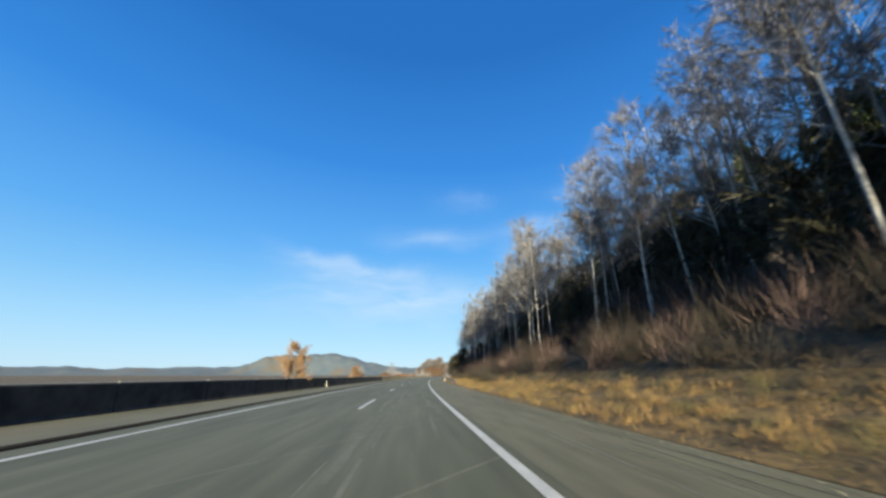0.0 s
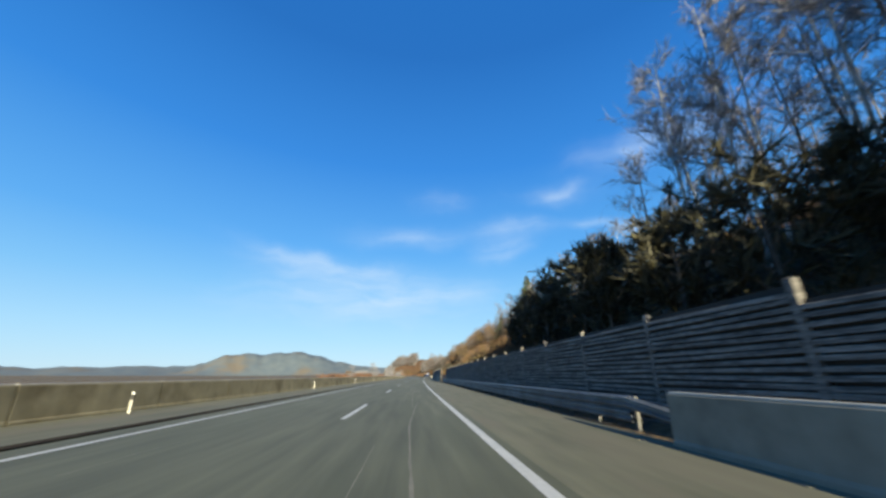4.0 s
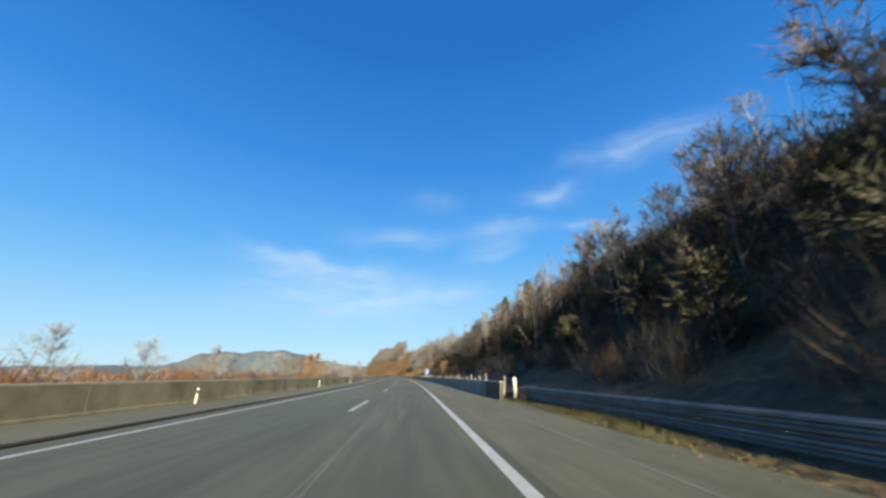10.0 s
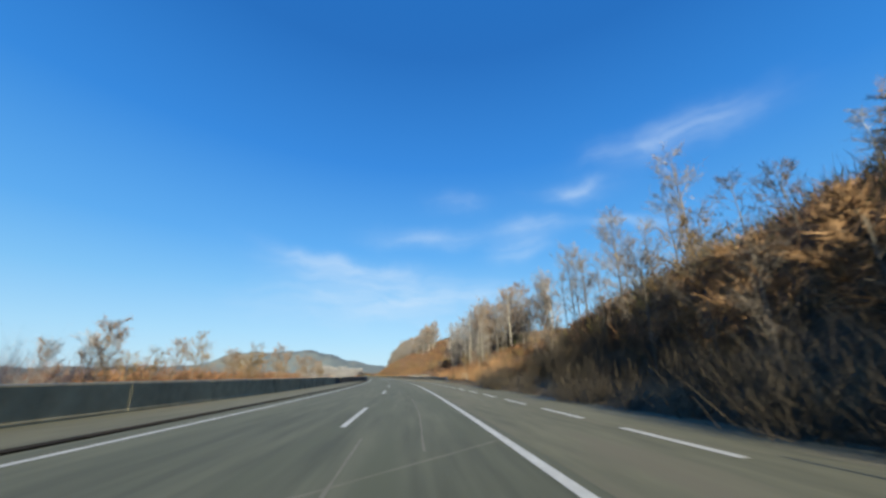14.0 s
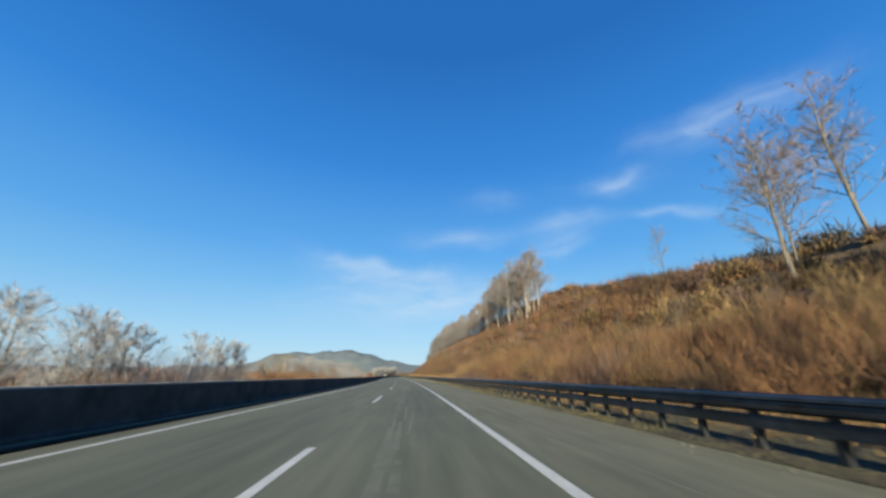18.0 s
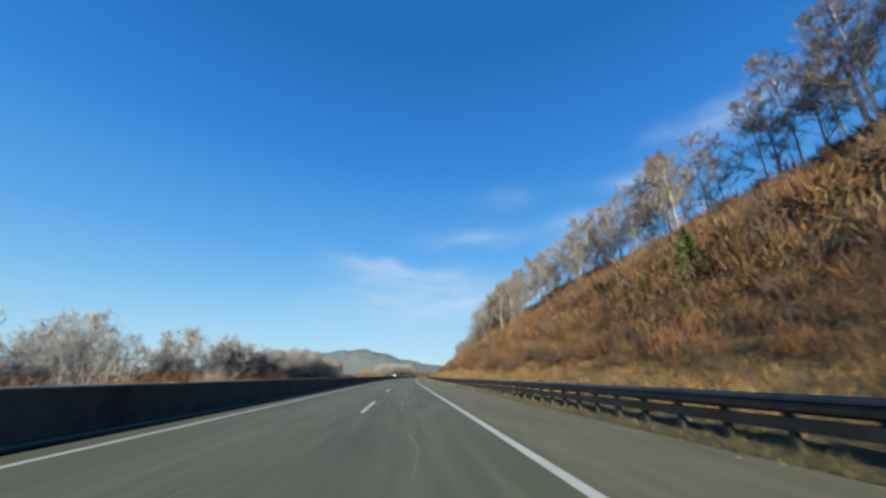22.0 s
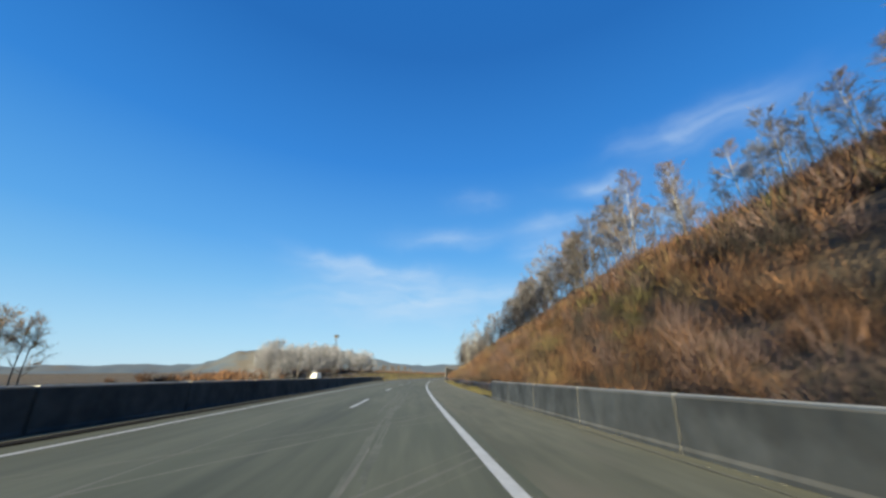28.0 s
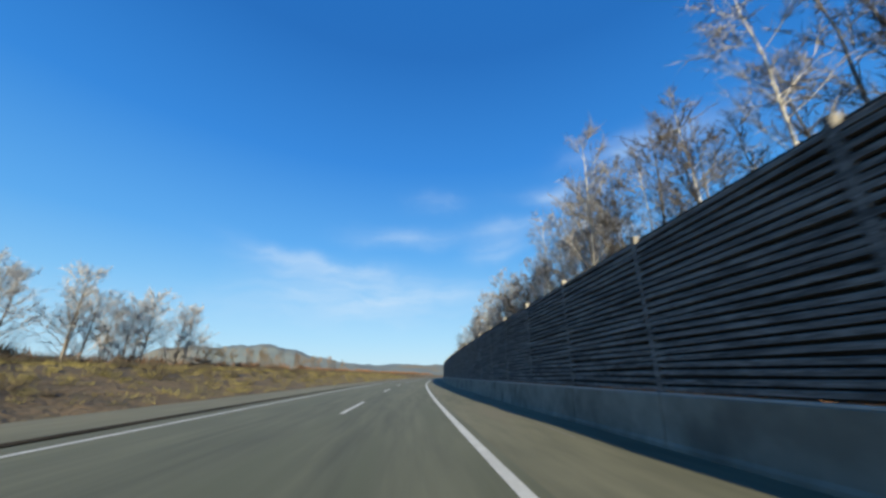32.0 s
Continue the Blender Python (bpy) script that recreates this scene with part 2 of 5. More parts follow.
M_WHITE = material("white_plastic", (0.525, 0.525, 0.51), (0.637, 0.637, 0.622), 6, 0.5, 0)
M_BLACK = material("black_plastic", (0.015, 0.015, 0.016), (0.03, 0.03, 0.03), 6, 0.5, 0)
M_ROCK = material("grey_rock", (0.024, 0.021, 0.018), (0.085, 0.076, 0.066), 4.5, 0.9, 1.0, stain=(0.05, 0.045, 0.022), relief=0.08)


M_GLASS = bpy.data.materials.new("clear_pane")
M_GLASS.use_nodes = True
_b = M_GLASS.node_tree.nodes["Principled BSDF"]
_b.inputs["Base Color"].default_value, _b.inputs["Roughness"].default_value = (0.42, 0.43, 0.44, 1), 0.15
_b.inputs["Alpha"].default_value = 0.14


M_HAZE_GLASS = bpy.data.materials.new("cloudy_pane")
M_HAZE_GLASS.use_nodes = True
_b = M_HAZE_GLASS.node_tree.nodes["Principled BSDF"]
_b.inputs["Base Color"].default_value, _b.inputs["Roughness"].default_value = (0.50, 0.57, 0.60, 1), 0.2
_b.inputs["Alpha"].default_value = 0.45


# ---- mesh helpers ----
def mesh_of(name, verts, faces, mat, uv=None, smooth=False):
    """A mesh from an (n, 3) array and an (m, 3) or (m, 4) array of corners."""
    verts, faces = np.asarray(verts, np.float32), np.asarray(faces, np.int32)
    me = bpy.data.meshes.new(name)
    n, k = faces.shape
    me.vertices.add(len(verts))
    me.vertices.foreach_set("co", verts.ravel())
    me.loops.add(n * k)
    me.loops.foreach_set("vertex_index", faces.ravel())
    me.polygons.add(n)
    me.polygons.foreach_set("loop_start", np.arange(0, n * k, k, dtype=np.int32))
    me.polygons.foreach_set("use_smooth", np.full(n, smooth))
    if uv is not None:
        lay = me.uv_layers.new(name="metres")
        lay.data.foreach_set("uv", np.asarray(uv, np.float32)[faces.ravel()].ravel())
    me.update(calc_edges=True)
    me.materials.append(mat)
    return me


def thing(name, label, category, kind="", group="", pos=None):
    ob = new(name)
    ob.empty_display_size = 0.2
    if pos is not None:
        ob.matrix_world = pos
    return tagged(ob, label, category, group, kind)


def part(name, me, parent, m=None, label="", kind=""):
    ob = new(name, me)
    ob.parent = parent
    if m is not None:
        ob.matrix_basis = m
    if label or kind:
        tagged(ob, label, kind=kind)
    return ob


def loft(profile, s, closed=False):
    """A profile of (u, z) drawn along the road at distances s: vertices, quads, and (u, s) as flat coordinates."""
    s = np.asarray(s, float)
    pr = np.asarray(profile, float)
    n, k = len(s), len(pr)
    v = place(s[:, None], pr[None, :, 0], pr[None, :, 1]).reshape(-1, 3)
    uv = np.stack(np.broadcast_arrays(pr[None, :, 0], s[:, None]), -1).reshape(-1, 2)
    i, j = np.meshgrid(np.arange(n - 1), np.arange(k if closed else k - 1), indexing="ij")
    a, b = i * k + j, i * k + (j + 1) % k
    f = np.stack([a, b, b + k, a + k], -1).reshape(-1, 4)
    return v, f, uv


def box(x0, x1, y0, y1, z0, z1, bevel=0.0):
    """Vertices and quads of a box; its upper edges are drawn in by bevel."""
    b = bevel
    v = [(x0, y0, z0), (x1, y0, z0), (x1, y1, z0), (x0, y1, z0), (x0, y0, z1 - b), (x1, y0, z1 - b), (x1, y1, z1 - b), (x0, y1, z1 - b)]
    f = [(3, 2, 1, 0), (0, 1, 5, 4), (1, 2, 6, 5), (2, 3, 7, 6), (3, 0, 4, 7)]
    if b:
        v += [(x0 + b, y0 + b, z1), (x1 - b, y0 + b, z1), (x1 - b, y1 - b, z1), (x0 + b, y1 - b, z1)]
        f += [(4, 5, 9, 8), (5, 6, 10, 9), (6, 7, 11, 10), (7, 4, 8, 11), (8, 9, 10, 11)]
    else:
        f += [(4, 5, 6, 7)]
    return np.array(v, float), np.array(f)


def joined(*pieces):
    vs, fs, n = [], [], 0
    for v, f in pieces:
        vs.append(v)
        fs.append(np.asarray(f) + n)
        n += len(v)
    return np.concatenate(vs), np.concatenate(fs)


def prism(profile, length):
    """A closed (x, z) profile drawn out along y, with its ends shut by triangle fans drawn as quads."""
    pr = np.asarray(profile, float)
    k = len(pr)
    v = np.concatenate([np.stack([pr[:, 0], np.full(k, y), pr[:, 1]], 1) for y in (-length / 2, length / 2)])
    f = [(j, (j + 1) % k, (j + 1) % k + k, j + k) for j in range(k)]
    for j in range(1, k // 2):
        f.append((j - 1, j, k - 1 - j, k - j))
        f.append((k + k - j, k + k - 1 - j, k + j, k + j - 1))
    return v, np.array(f)


def tube(points, radii, sides=6):
    """A tapered tube through points."""
    p, r = np.asarray(points, float), np.asarray(radii, float)
    d = np.gradient(p, axis=0)
    d /= np.linalg.norm(d, axis=1, keepdims=True) + 1e-9
    ref = np.where(np.abs(d[:, 2:3]) > 0.9, [[1.0, 0, 0]], [[0, 0, 1.0]])
    e1 = np.cross(d, ref)
    e1 /= np.linalg.norm(e1, axis=1, keepdims=True) + 1e-9
    e2 = np.cross(d, e1)
    a = np.arange(sides) * 2 * np.pi / sides
    v = p[:, None] + r[:, None, None] * (np.cos(a)[None, :, None] * e1[:, None] + np.sin(a)[None, :, None] * e2[:, None])
    n = len(p)
    i, j = np.meshgrid(np.arange(n - 1), np.arange(sides), indexing="ij")
    q, w = i * sides + j, i * sides + (j + 1) % sides
    return v.reshape(-1, 3), np.stack([q, w, w + sides, q + sides], -1).reshape(-1, 4)


def spikes(base, way, length, width, rng):
    """Thin tapered blades, one triangle each, from base along way."""
    way = way / (np.linalg.norm(way, axis=1, keepdims=True) + 1e-9)
    side = np.cross(way, rng.normal(size=way.shape))
    side /= np.linalg.norm(side, axis=1, keepdims=True) + 1e-9
    w = side * (width[:, None] / 2)
    v = np.stack([base - w, base + w, base + way * length[:, None]], 1).reshape(-1, 3)
    return v, np.arange(len(v)).reshape(-1, 3)


# ---- ground ----
HILL = [  # distance, toe offset, toe height, slope, crest offset
    (-900, 8, 0.9, 0.55, 45), (-60, 7.5, 0.9, 0.62, 45), (60, 7.5, 0.9, 0.62, 45), (100, 6.5, 0.6, 0.6, 40), (150, 6.2, 0.8, 0.46, 60), (250, 6.2, 0.8, 0.50, 60), (290, 6.2, 0.8, 0.54, 50),
    (330, 6, 0.8, 0.62, 42), (441, 6, 0.8, 0.6, 40), (455, 8.6, 0.8, 0.6, 40), (500, 9, 0.8, 0.42, 36), (545, 10, 0.9, 0.33, 36), (570, 12, 0.9, 0.22, 36), (600, 9.5, 1.0, 0.38, 36), (650, 8.5, 1.3, 0.52, 34),
    (690, 10, 1.8, 0.72, 38), (770, 10, 2.0, 0.70, 38), (800, 9.5, 2.6, 0.70, 36), (862, 9.5, 2.8, 0.66, 36), (890, 6.5, 0.8, 0.55, 38), (940, 6.3, 0.8, 0.59, 38), (970, 6.3, 0.8, 0.62, 38), (1040, 6, 0.8, 0.6, 38), (1400, 6, 0.8, 0.5, 38), (1900, 12, 0.5, 0.1, 60), (5200, 30, 0, 0.02, 60)]
_hs = [r[0] for r in HILL]


EDGE = [(-900, 3.75), (452, 3.75), (462, 7.0), (528, 7.0), (562, 3.75), (5200, 3.75)]


def edge_u(s):
    """The outer edge of the paved shoulder, wide beside the slip lane."""
    return np.interp(s, [a for a, b in EDGE], [b for a, b in EDGE])


def hill_row(s, k):
    return np.interp(s, _hs, [r[k] for r in HILL])


def height(s, u):
    """The ground's height."""
    s, u = np.broadcast_arrays(np.asarray(s, float), np.asarray(u, float))
    toe, zt, m, crest = (hill_row(s, k) for k in (1, 2, 3, 4))
    lip = edge_u(s) + 0.05
    verge = np.clip((u - lip) / np.maximum(toe - lip, 0.5), 0, 1)
    z = -0.06 + zt * verge ** 1.3
    z = z + m * np.clip(u - toe, 0, None) - (m * 0.8) * np.clip(u - crest, 0, None) - (m * 0.2) * np.clip(u - 130, 0, None)
    rough = np.clip((u - toe) / 10, 0, 1)
    z = z + rough * (0.5 * np.sin(s * 0.21 + u * 0.5) + 0.45 * np.sin(s * 0.093 - u * 0.31 + 1) + 0.8 * np.sin(s * 0.031 + u * 0.11 + 2))
    bank = np.clip((s - 1015) / 50, 0, 1)
    z = np.where(u < -12, -0.06 + bank * (np.clip((-12.6 - u) / 9, 0, 1) * 1.9 + np.clip((-26 - u) / 14, 0, 1) * 0.8), z)
    far = np.clip((-u - 60) / 300, 0, 1)
    z = z - far * 2.0
    return z


gs = np.concatenate([np.arange(-900, -60, 40), np.arange(-60, 1500, 3.0), np.arange(1500, 2100, 20), np.arange(2100, 5150, 150)])
gu = np.array([-2500, -1500, -900, -600, -400, -250, -160, -110, -80, -60, -48, -38, -32, -27, -22, -17, -14.5, -12.5, -11, -9, -7.7, -4, 0, 3.7, 4.1, 4.6, 5.2, 5.8, 6.5, 7.2, 8, 9,
               10, 11.2, 12.5, 14, 16, 18, 20, 22.5, 25, 28, 31, 34, 37, 40, 44, 48, 54, 60, 70, 85, 110, 150, 220, 320, 450, 600, 900, 1500, 2500.0])
S, U = np.meshgrid(gs, gu, indexing="ij")
Z = height(S, U)
lim = np.clip(U, -850, 850)
v = place(S, lim, Z)
v[..., 0] += (U - lim) * 1.0
k = len(gu)
i, j = np.meshgrid(np.arange(len(gs) - 1), np.arange(k - 1), indexing="ij")
a = i * k + j
ground = new("ground", mesh_of("ground", v.reshape(-1, 3), np.stack([a, a + 1, a + 1 + k, a + k], -1).reshape(-1, 4), M_GROUND, smooth=True))
tagged(ground, "dry winter grass and brown soil rising to a wooded hillside", "ground", kind="structure")

# ---- turf of the verges ----
for k, (s0, s1) in enumerate(((-60, 124), (556, 900))):
    ts = np.arange(s0, s1, 3.0)
    frac = np.linspace(0, 1, 9)
    uu = (edge_u(ts) + 0.12)[:, None] + frac[None] * (hill_row(ts, 1) + 1.0 - edge_u(ts) - 0.12)[:, None]
    ss = np.broadcast_to(ts[:, None], uu.shape)
    q = place(ss, uu, height(ss, uu) + 0.03)
    i, j = np.meshgrid(np.arange(len(ts) - 1), np.arange(8), indexing="ij")
    a = i * 9 + j
    tagged(new("grass_verge", mesh_of("grass_verge", q.reshape(-1, 3), np.stack([a, a + 1, a + 10, a + 9], -1).reshape(-1, 4), M_TURF, smooth=True)), "straw-coloured dead turf beside the road", "grass", kind="structure")

# moss strip, as wide and dark as the guard rail's shade
ts = np.arange(532, 900, 3.0)
frac = np.linspace(0, 1, 4)
uu = (edge_u(ts) + 0.05)[:, None] + frac[None] * 1.9
ss = np.broadcast_to(ts[:, None], uu.shape)
q = place(ss, uu, height(ss, uu) + 0.05)
i, j = np.meshgrid(np.arange(len(ts) - 1), np.arange(3), indexing="ij")
a = i * 4 + j
tagged(new("mossy_shade_verge", mesh_of("mossy_shade_verge", q.reshape(-1, 3), np.stack([a, a + 1, a + 5, a + 4], -1).reshape(-1, 4), M_MOSS_SHADE, smooth=True)), "mossy gravel strip darkened as shade under a guard rail", "verge", kind="structure")

# ---- road ----
rs = np.concatenate([np.arange(-120, 1600, 4.0), np.arange(1600, 3000, 25)])
MEDIAN = [(-900, -12.4), (524, -12.4), (562, -9.8), (952, -9.8), (1000, -12.6), (3000, -12.6)]


def median_u(s):
    return np.interp(s, [a for a, b in MEDIAN], [b for a, b in MEDIAN])


v, f, uv = loft([(-8.85, 0), (-6, 0.0), (-3.75, 0.0), (-1.9, 0), (0.3, 0)], rs)
road = tagged(new("road", mesh_of("road", v, f, M_ASPHALT, uv)), "worn grey asphalt motorway carriageway with pale tyre streaks", "road", kind="structure")
v, f, uv = loft([(0.3, 0), (2.0, 0), (3.75, -0.01)], rs)
v[2::3] = place(rs, edge_u(rs), np.full(len(rs), -0.01))
uv[2::3, 0] = edge_u(rs)
tagged(new("hard_shoulder", mesh_of("hard_shoulder", v, f, M_SHOULDER, uv)), "dusty brownish asphalt hard shoulder beside the road", "road shoulder", kind="structure")
v, f, uv = loft([(-12.9, -0.005), (-11, -0.005), (-9.45, -0.005)], rs)
tagged(new("median_strip", mesh_of("median_strip", v, f, M_SHOULDER, uv)), "pale gravelly asphalt strip beside the median barrier", "road shoulder", kind="structure")
v, f, uv = loft([(-9.45, -0.005), (-9.4, -0.06), (-8.9, -0.06), (-8.85, 0)], rs)
tagged(new("gutter", mesh_of("gutter", v, f, M_DARKBRUSH, uv)), "dark shallow drainage gutter along the road edge", "gutter", kind="structure")
v, f, uv = loft([(-0.1, 0.005), (0.1, 0.005)], rs)
tagged(new("edge_line", mesh_of("edge_line", v, f, M_PAINT, uv)), "solid white painted line at the shoulder", "road marking", kind="structure")


def strips(starts, length, u0, u1, z, name, mat):
    """Flat painted strips from each start."""
    starts = np.asarray(starts, float)
    s = np.stack([starts, starts, starts + length, starts + length], 1)
    u = np.broadcast_to([u0, u1, u1, u0], s.shape)
    v = place(s, u, np.full(s.shape, z)).reshape(-1, 3)
    return mesh_of(name, v, np.arange(len(v)).reshape(-1, 4), mat)


v, f, uv = loft([(-8.14, 0.005), (-7.98, 0.005)], rs)
tagged(new("left_edge_line", mesh_of("left_edge_line", v, f, M_PAINT, uv)), "solid white painted line along the median side", "road marking", kind="structure")
tagged(new("slip_lane_line", strips(np.arange(462.6, 530, 5.8), 3.6, 3.38, 3.60, 0.005, "slip_lane_line", M_PAINT)), "short white dashes dividing off a slip lane", "road marking", kind="structure")
lane = thing("lane_marking", "row of long white dashes between the two lanes", "road marking", kind="structure")
dash = mesh_of("dash", np.array([(-0.08, -3, 0.005), (0.08, -3, 0.005), (0.08, 3, 0.005), (-0.08, 3, 0.005)]), np.array([(0, 1, 2, 3)]), M_PAINT)
DASH = 2.0
for n in range(-3, 82):
    part("dash", dash, lane, at(DASH + 18 * n, -3.75, 0.0))

# ---- far hills ----
rng = np.random.default_rng(5)


def ridge(name, az0, az1, dist, tops, label):
    """A far ridge: a rounded body over the plain, its crest heights given at even steps."""
    n = 90
    az = np.radians(np.linspace(az0, az1, n))
    top = np.interp(np.linspace(0, 1, n), np.linspace(0, 1, len(tops)), tops)
    top = np.maximum(top + rng.normal(0, 2.5, n) + 5 * np.sin(np.arange(n) * 0.7), 3)
    rowsv = []
    for fr, hh in ((0.0, -10 / 100), (0.05, 0.25), (0.09, 0.55), (0.13, 0.85), (0.16, 1.0), (0.20, 0.8), (0.3, -0.1)):
        d = dist * (1 + fr)
        jit = 1 + 0.05 * np.sin(np.arange(n) * 1.3 + fr * 40) * (0 < fr < 0.15)
        rowsv.append(np.stack([-np.sin(az) * d, np.cos(az) * d, top * hh * jit - 2.5], 1))
    v = np.concatenate(rowsv)
    i, j = np.meshgrid(np.arange(6), np.arange(n - 1), indexing="ij")
    a = i * n + j
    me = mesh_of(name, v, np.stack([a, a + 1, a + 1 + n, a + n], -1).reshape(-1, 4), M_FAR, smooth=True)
    return tagged(new(name, me), label, "hill", kind="structure")


ridge("backdrop_hill", 32, 2, 3500, [15, 40, 105, 175, 200, 195, 215, 225, 190, 140, 115, 80, 50, 30], "distant wooded mountain ridge tinted haze blue-grey")
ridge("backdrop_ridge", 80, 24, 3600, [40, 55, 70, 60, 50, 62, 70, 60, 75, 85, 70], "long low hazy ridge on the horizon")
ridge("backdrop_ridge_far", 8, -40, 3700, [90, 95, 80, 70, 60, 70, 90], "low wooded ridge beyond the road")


# ---- concrete barriers ----
def barrier(name, s0, s1, u, label, foot=0.30, top=0.93, step=4.0, mat=None):
    run = thing(name, label, "concrete barrier")
    prof = [(0, -0.08), (0, 0.06), (0.03, 0.12), (0.05, top - 0.02), (0.07, top), (foot - 0.07, top), (foot - 0.05, top - 0.02), (foot - 0.03, 0.12), (foot, 0.06), (foot, -0.08)]
    v, f = prism([(x - foot / 2, z) for x, z in prof], step - 0.035)
    me = mesh_of("panel", v, f, mat or M_CONCRETE)
    # end panel in the dark tone, to subdue the sun on its end face
    dark_end = mesh_of("panel", v, f, M_SHADE_WALL)
    cap = mesh_of("coping", *box(0.075 - foot / 2, foot / 2 - 0.075, -step / 2 + 0.03, step / 2 - 0.03, top + 0.002, top + 0.04, 0.012), M_CAP)
    n = int(round((s1 - s0) / step))
    for k in range(n):
        s = s0 + (k + 0.5) * step
        uu = u(s) if callable(u) else u
        turn = 0.0
        if callable(u):
            turn = -math.degrees(math.atan((float(u(s + 1)) - float(u(s - 1))) / 2))
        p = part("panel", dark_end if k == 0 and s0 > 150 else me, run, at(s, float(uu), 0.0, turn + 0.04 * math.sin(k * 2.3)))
        part("coping", cap, p, label="pale weathered coping")
    return run


RAIL_U = 4.2
WALL_U = 3.6
barrier("concrete_barrier", 94, 138, WALL_U, "low grey concrete barrier in front of a scrubby slope")
barrier("concrete_barrier", 210, 302, WALL_U, "grey concrete barrier at the foot of a timber noise wall")
barrier("concrete_barrier", 347, 455, WALL_U, "grey concrete barrier with pale coping below dark woods")
barrier("concrete_barrier", 881, 941, WALL_U, "sunlit beige concrete barrier below a brushy slope")
barrier("concrete_barrier", 1026, 1450, WALL_U, "grey concrete barrier under a tall timber noise wall")
for s0, s1, mat, label in ((-80, 100, M_SHADE_WALL, "long concrete median barrier painted shade-dark with a pale coping"), (100, 520, M_OLIVE_WALL, "long olive-brown weathered concrete median barrier in a sunlit tone"),
                           (520, 1018, M_SHADE_WALL, "long concrete median barrier painted shade-dark close to the road")):
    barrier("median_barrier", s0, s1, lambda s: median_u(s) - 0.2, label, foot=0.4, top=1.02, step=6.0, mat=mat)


# ---- guard rails ----
def w_beam(length):
    """A folded steel beam, 31 cm deep, 4 mm thick."""
    shape = [(0.0, 0.0), (-0.02, 0.025), (-0.075, 0.05), (-0.08, 0.10), (-0.02, 0.135), (-0.015, 0.175), (-0.08, 0.21), (-0.075, 0.26), (-0.02, 0.285), (0.0, 0.31)]
    back = [(x + 0.012, z) for x, z in reversed(shape)]
    return prism(shape + back, length)


M_beam = mesh_of("beam", *w_beam(3.99), M_STEEL)
M_upright_dark = mesh_of("post", *joined(box(0.085, 0.10, -0.07, 0.07, -0.15, 0.93), box(0.10, 0.19, -0.07, -0.055, -0.15, 0.93), box(0.10, 0.19, 0.055, 0.07, -0.15, 0.93), box(0.012, 0.085, -0.08, 0.08, 0.70, 0.88)), M_SHADE_STEEL)
M_upright = mesh_of("post", *joined(box(0.09, 0.10, -0.05, 0.05, -0.15, 0.93), box(0.10, 0.17, -0.05, -0.042, -0.15, 0.93), box(0.10, 0.17, 0.042, 0.05, -0.15, 0.93)), M_POST)
M_spacer = mesh_of("spacer", *box(0.012, 0.09, -0.07, 0.07, 0.70, 0.88, 0.01), M_POST)


M_beam_dark = mesh_of("beam", *w_beam(3.99), M_SHADE_STEEL)
M_lower_dark = mesh_of("lower_rail", *box(0.02, 0.08, -1.995, 1.995, 0.40, 0.62, 0.01), M_SHADE_STEEL)


def guard_rail(s0, s1, line, label, lower=False, lift=0.0, double=False):
    """Posts with beams of four; line: its offset, or a function of the distance; lift: how far the beam is set up from 0.92."""
    run = thing("guard_rail", label, "guard rail")
    n = int(round((s1 - s0) / 4))
    for k in range(n):
        s = s0 + 4 * k + 2
        u, turn = line, 0.0
        if callable(line):
            u, turn = float(line(s)), -math.degrees(math.atan((float(line(s + 2)) - float(line(s - 2))) / 4))
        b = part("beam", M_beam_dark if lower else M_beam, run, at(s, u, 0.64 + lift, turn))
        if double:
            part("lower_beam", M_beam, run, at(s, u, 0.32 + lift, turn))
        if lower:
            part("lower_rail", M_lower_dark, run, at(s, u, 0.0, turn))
        for q in ((0, 4 / 3, 8 / 3) if lower else (0, 2)):
            p = part("post", M_upright_dark if lower else M_upright, run, at(s0 + 4 * k + q, float(line(s0 + 4 * k + q)) if callable(line) else u, lift))
            if not lower:
                part("spacer", M_spacer, p)
    # the end of the rail is drawn down to the ground
    for s, way in ((s0, -1), (s1, 1)):
        m = at(s + way * 1.96, float(line(s)) if callable(line) else line, (0.62 + lift) / 2)
        part("end_beam", M_beam_dark if lower else M_beam, run, m @ Matrix.Rotation(-way * math.asin((0.64 + lift) / 3.99), 4, "X"), "beam sloping down into the ground")
    return run


guard_rail(62, 92, RAIL_U, "grey steel guard rail on posts in dry grass", lift=-0.24)
guard_rail(140, 208, 3.9, "bluish grey steel guard rail in front of a timber wall", lift=-0.16, double=True)
guard_rail(306, 346, 4.65, "grey steel guard rail beside yellowed grass", lift=-0.21, double=True)
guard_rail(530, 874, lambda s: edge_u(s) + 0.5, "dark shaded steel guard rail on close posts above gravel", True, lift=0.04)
guard_rail(944, 1024, lambda s: np.interp(s, [1000, 1022], [4.8, 3.85]), "bluish steel guard rail above mossy grass", lift=-0.22, double=True)


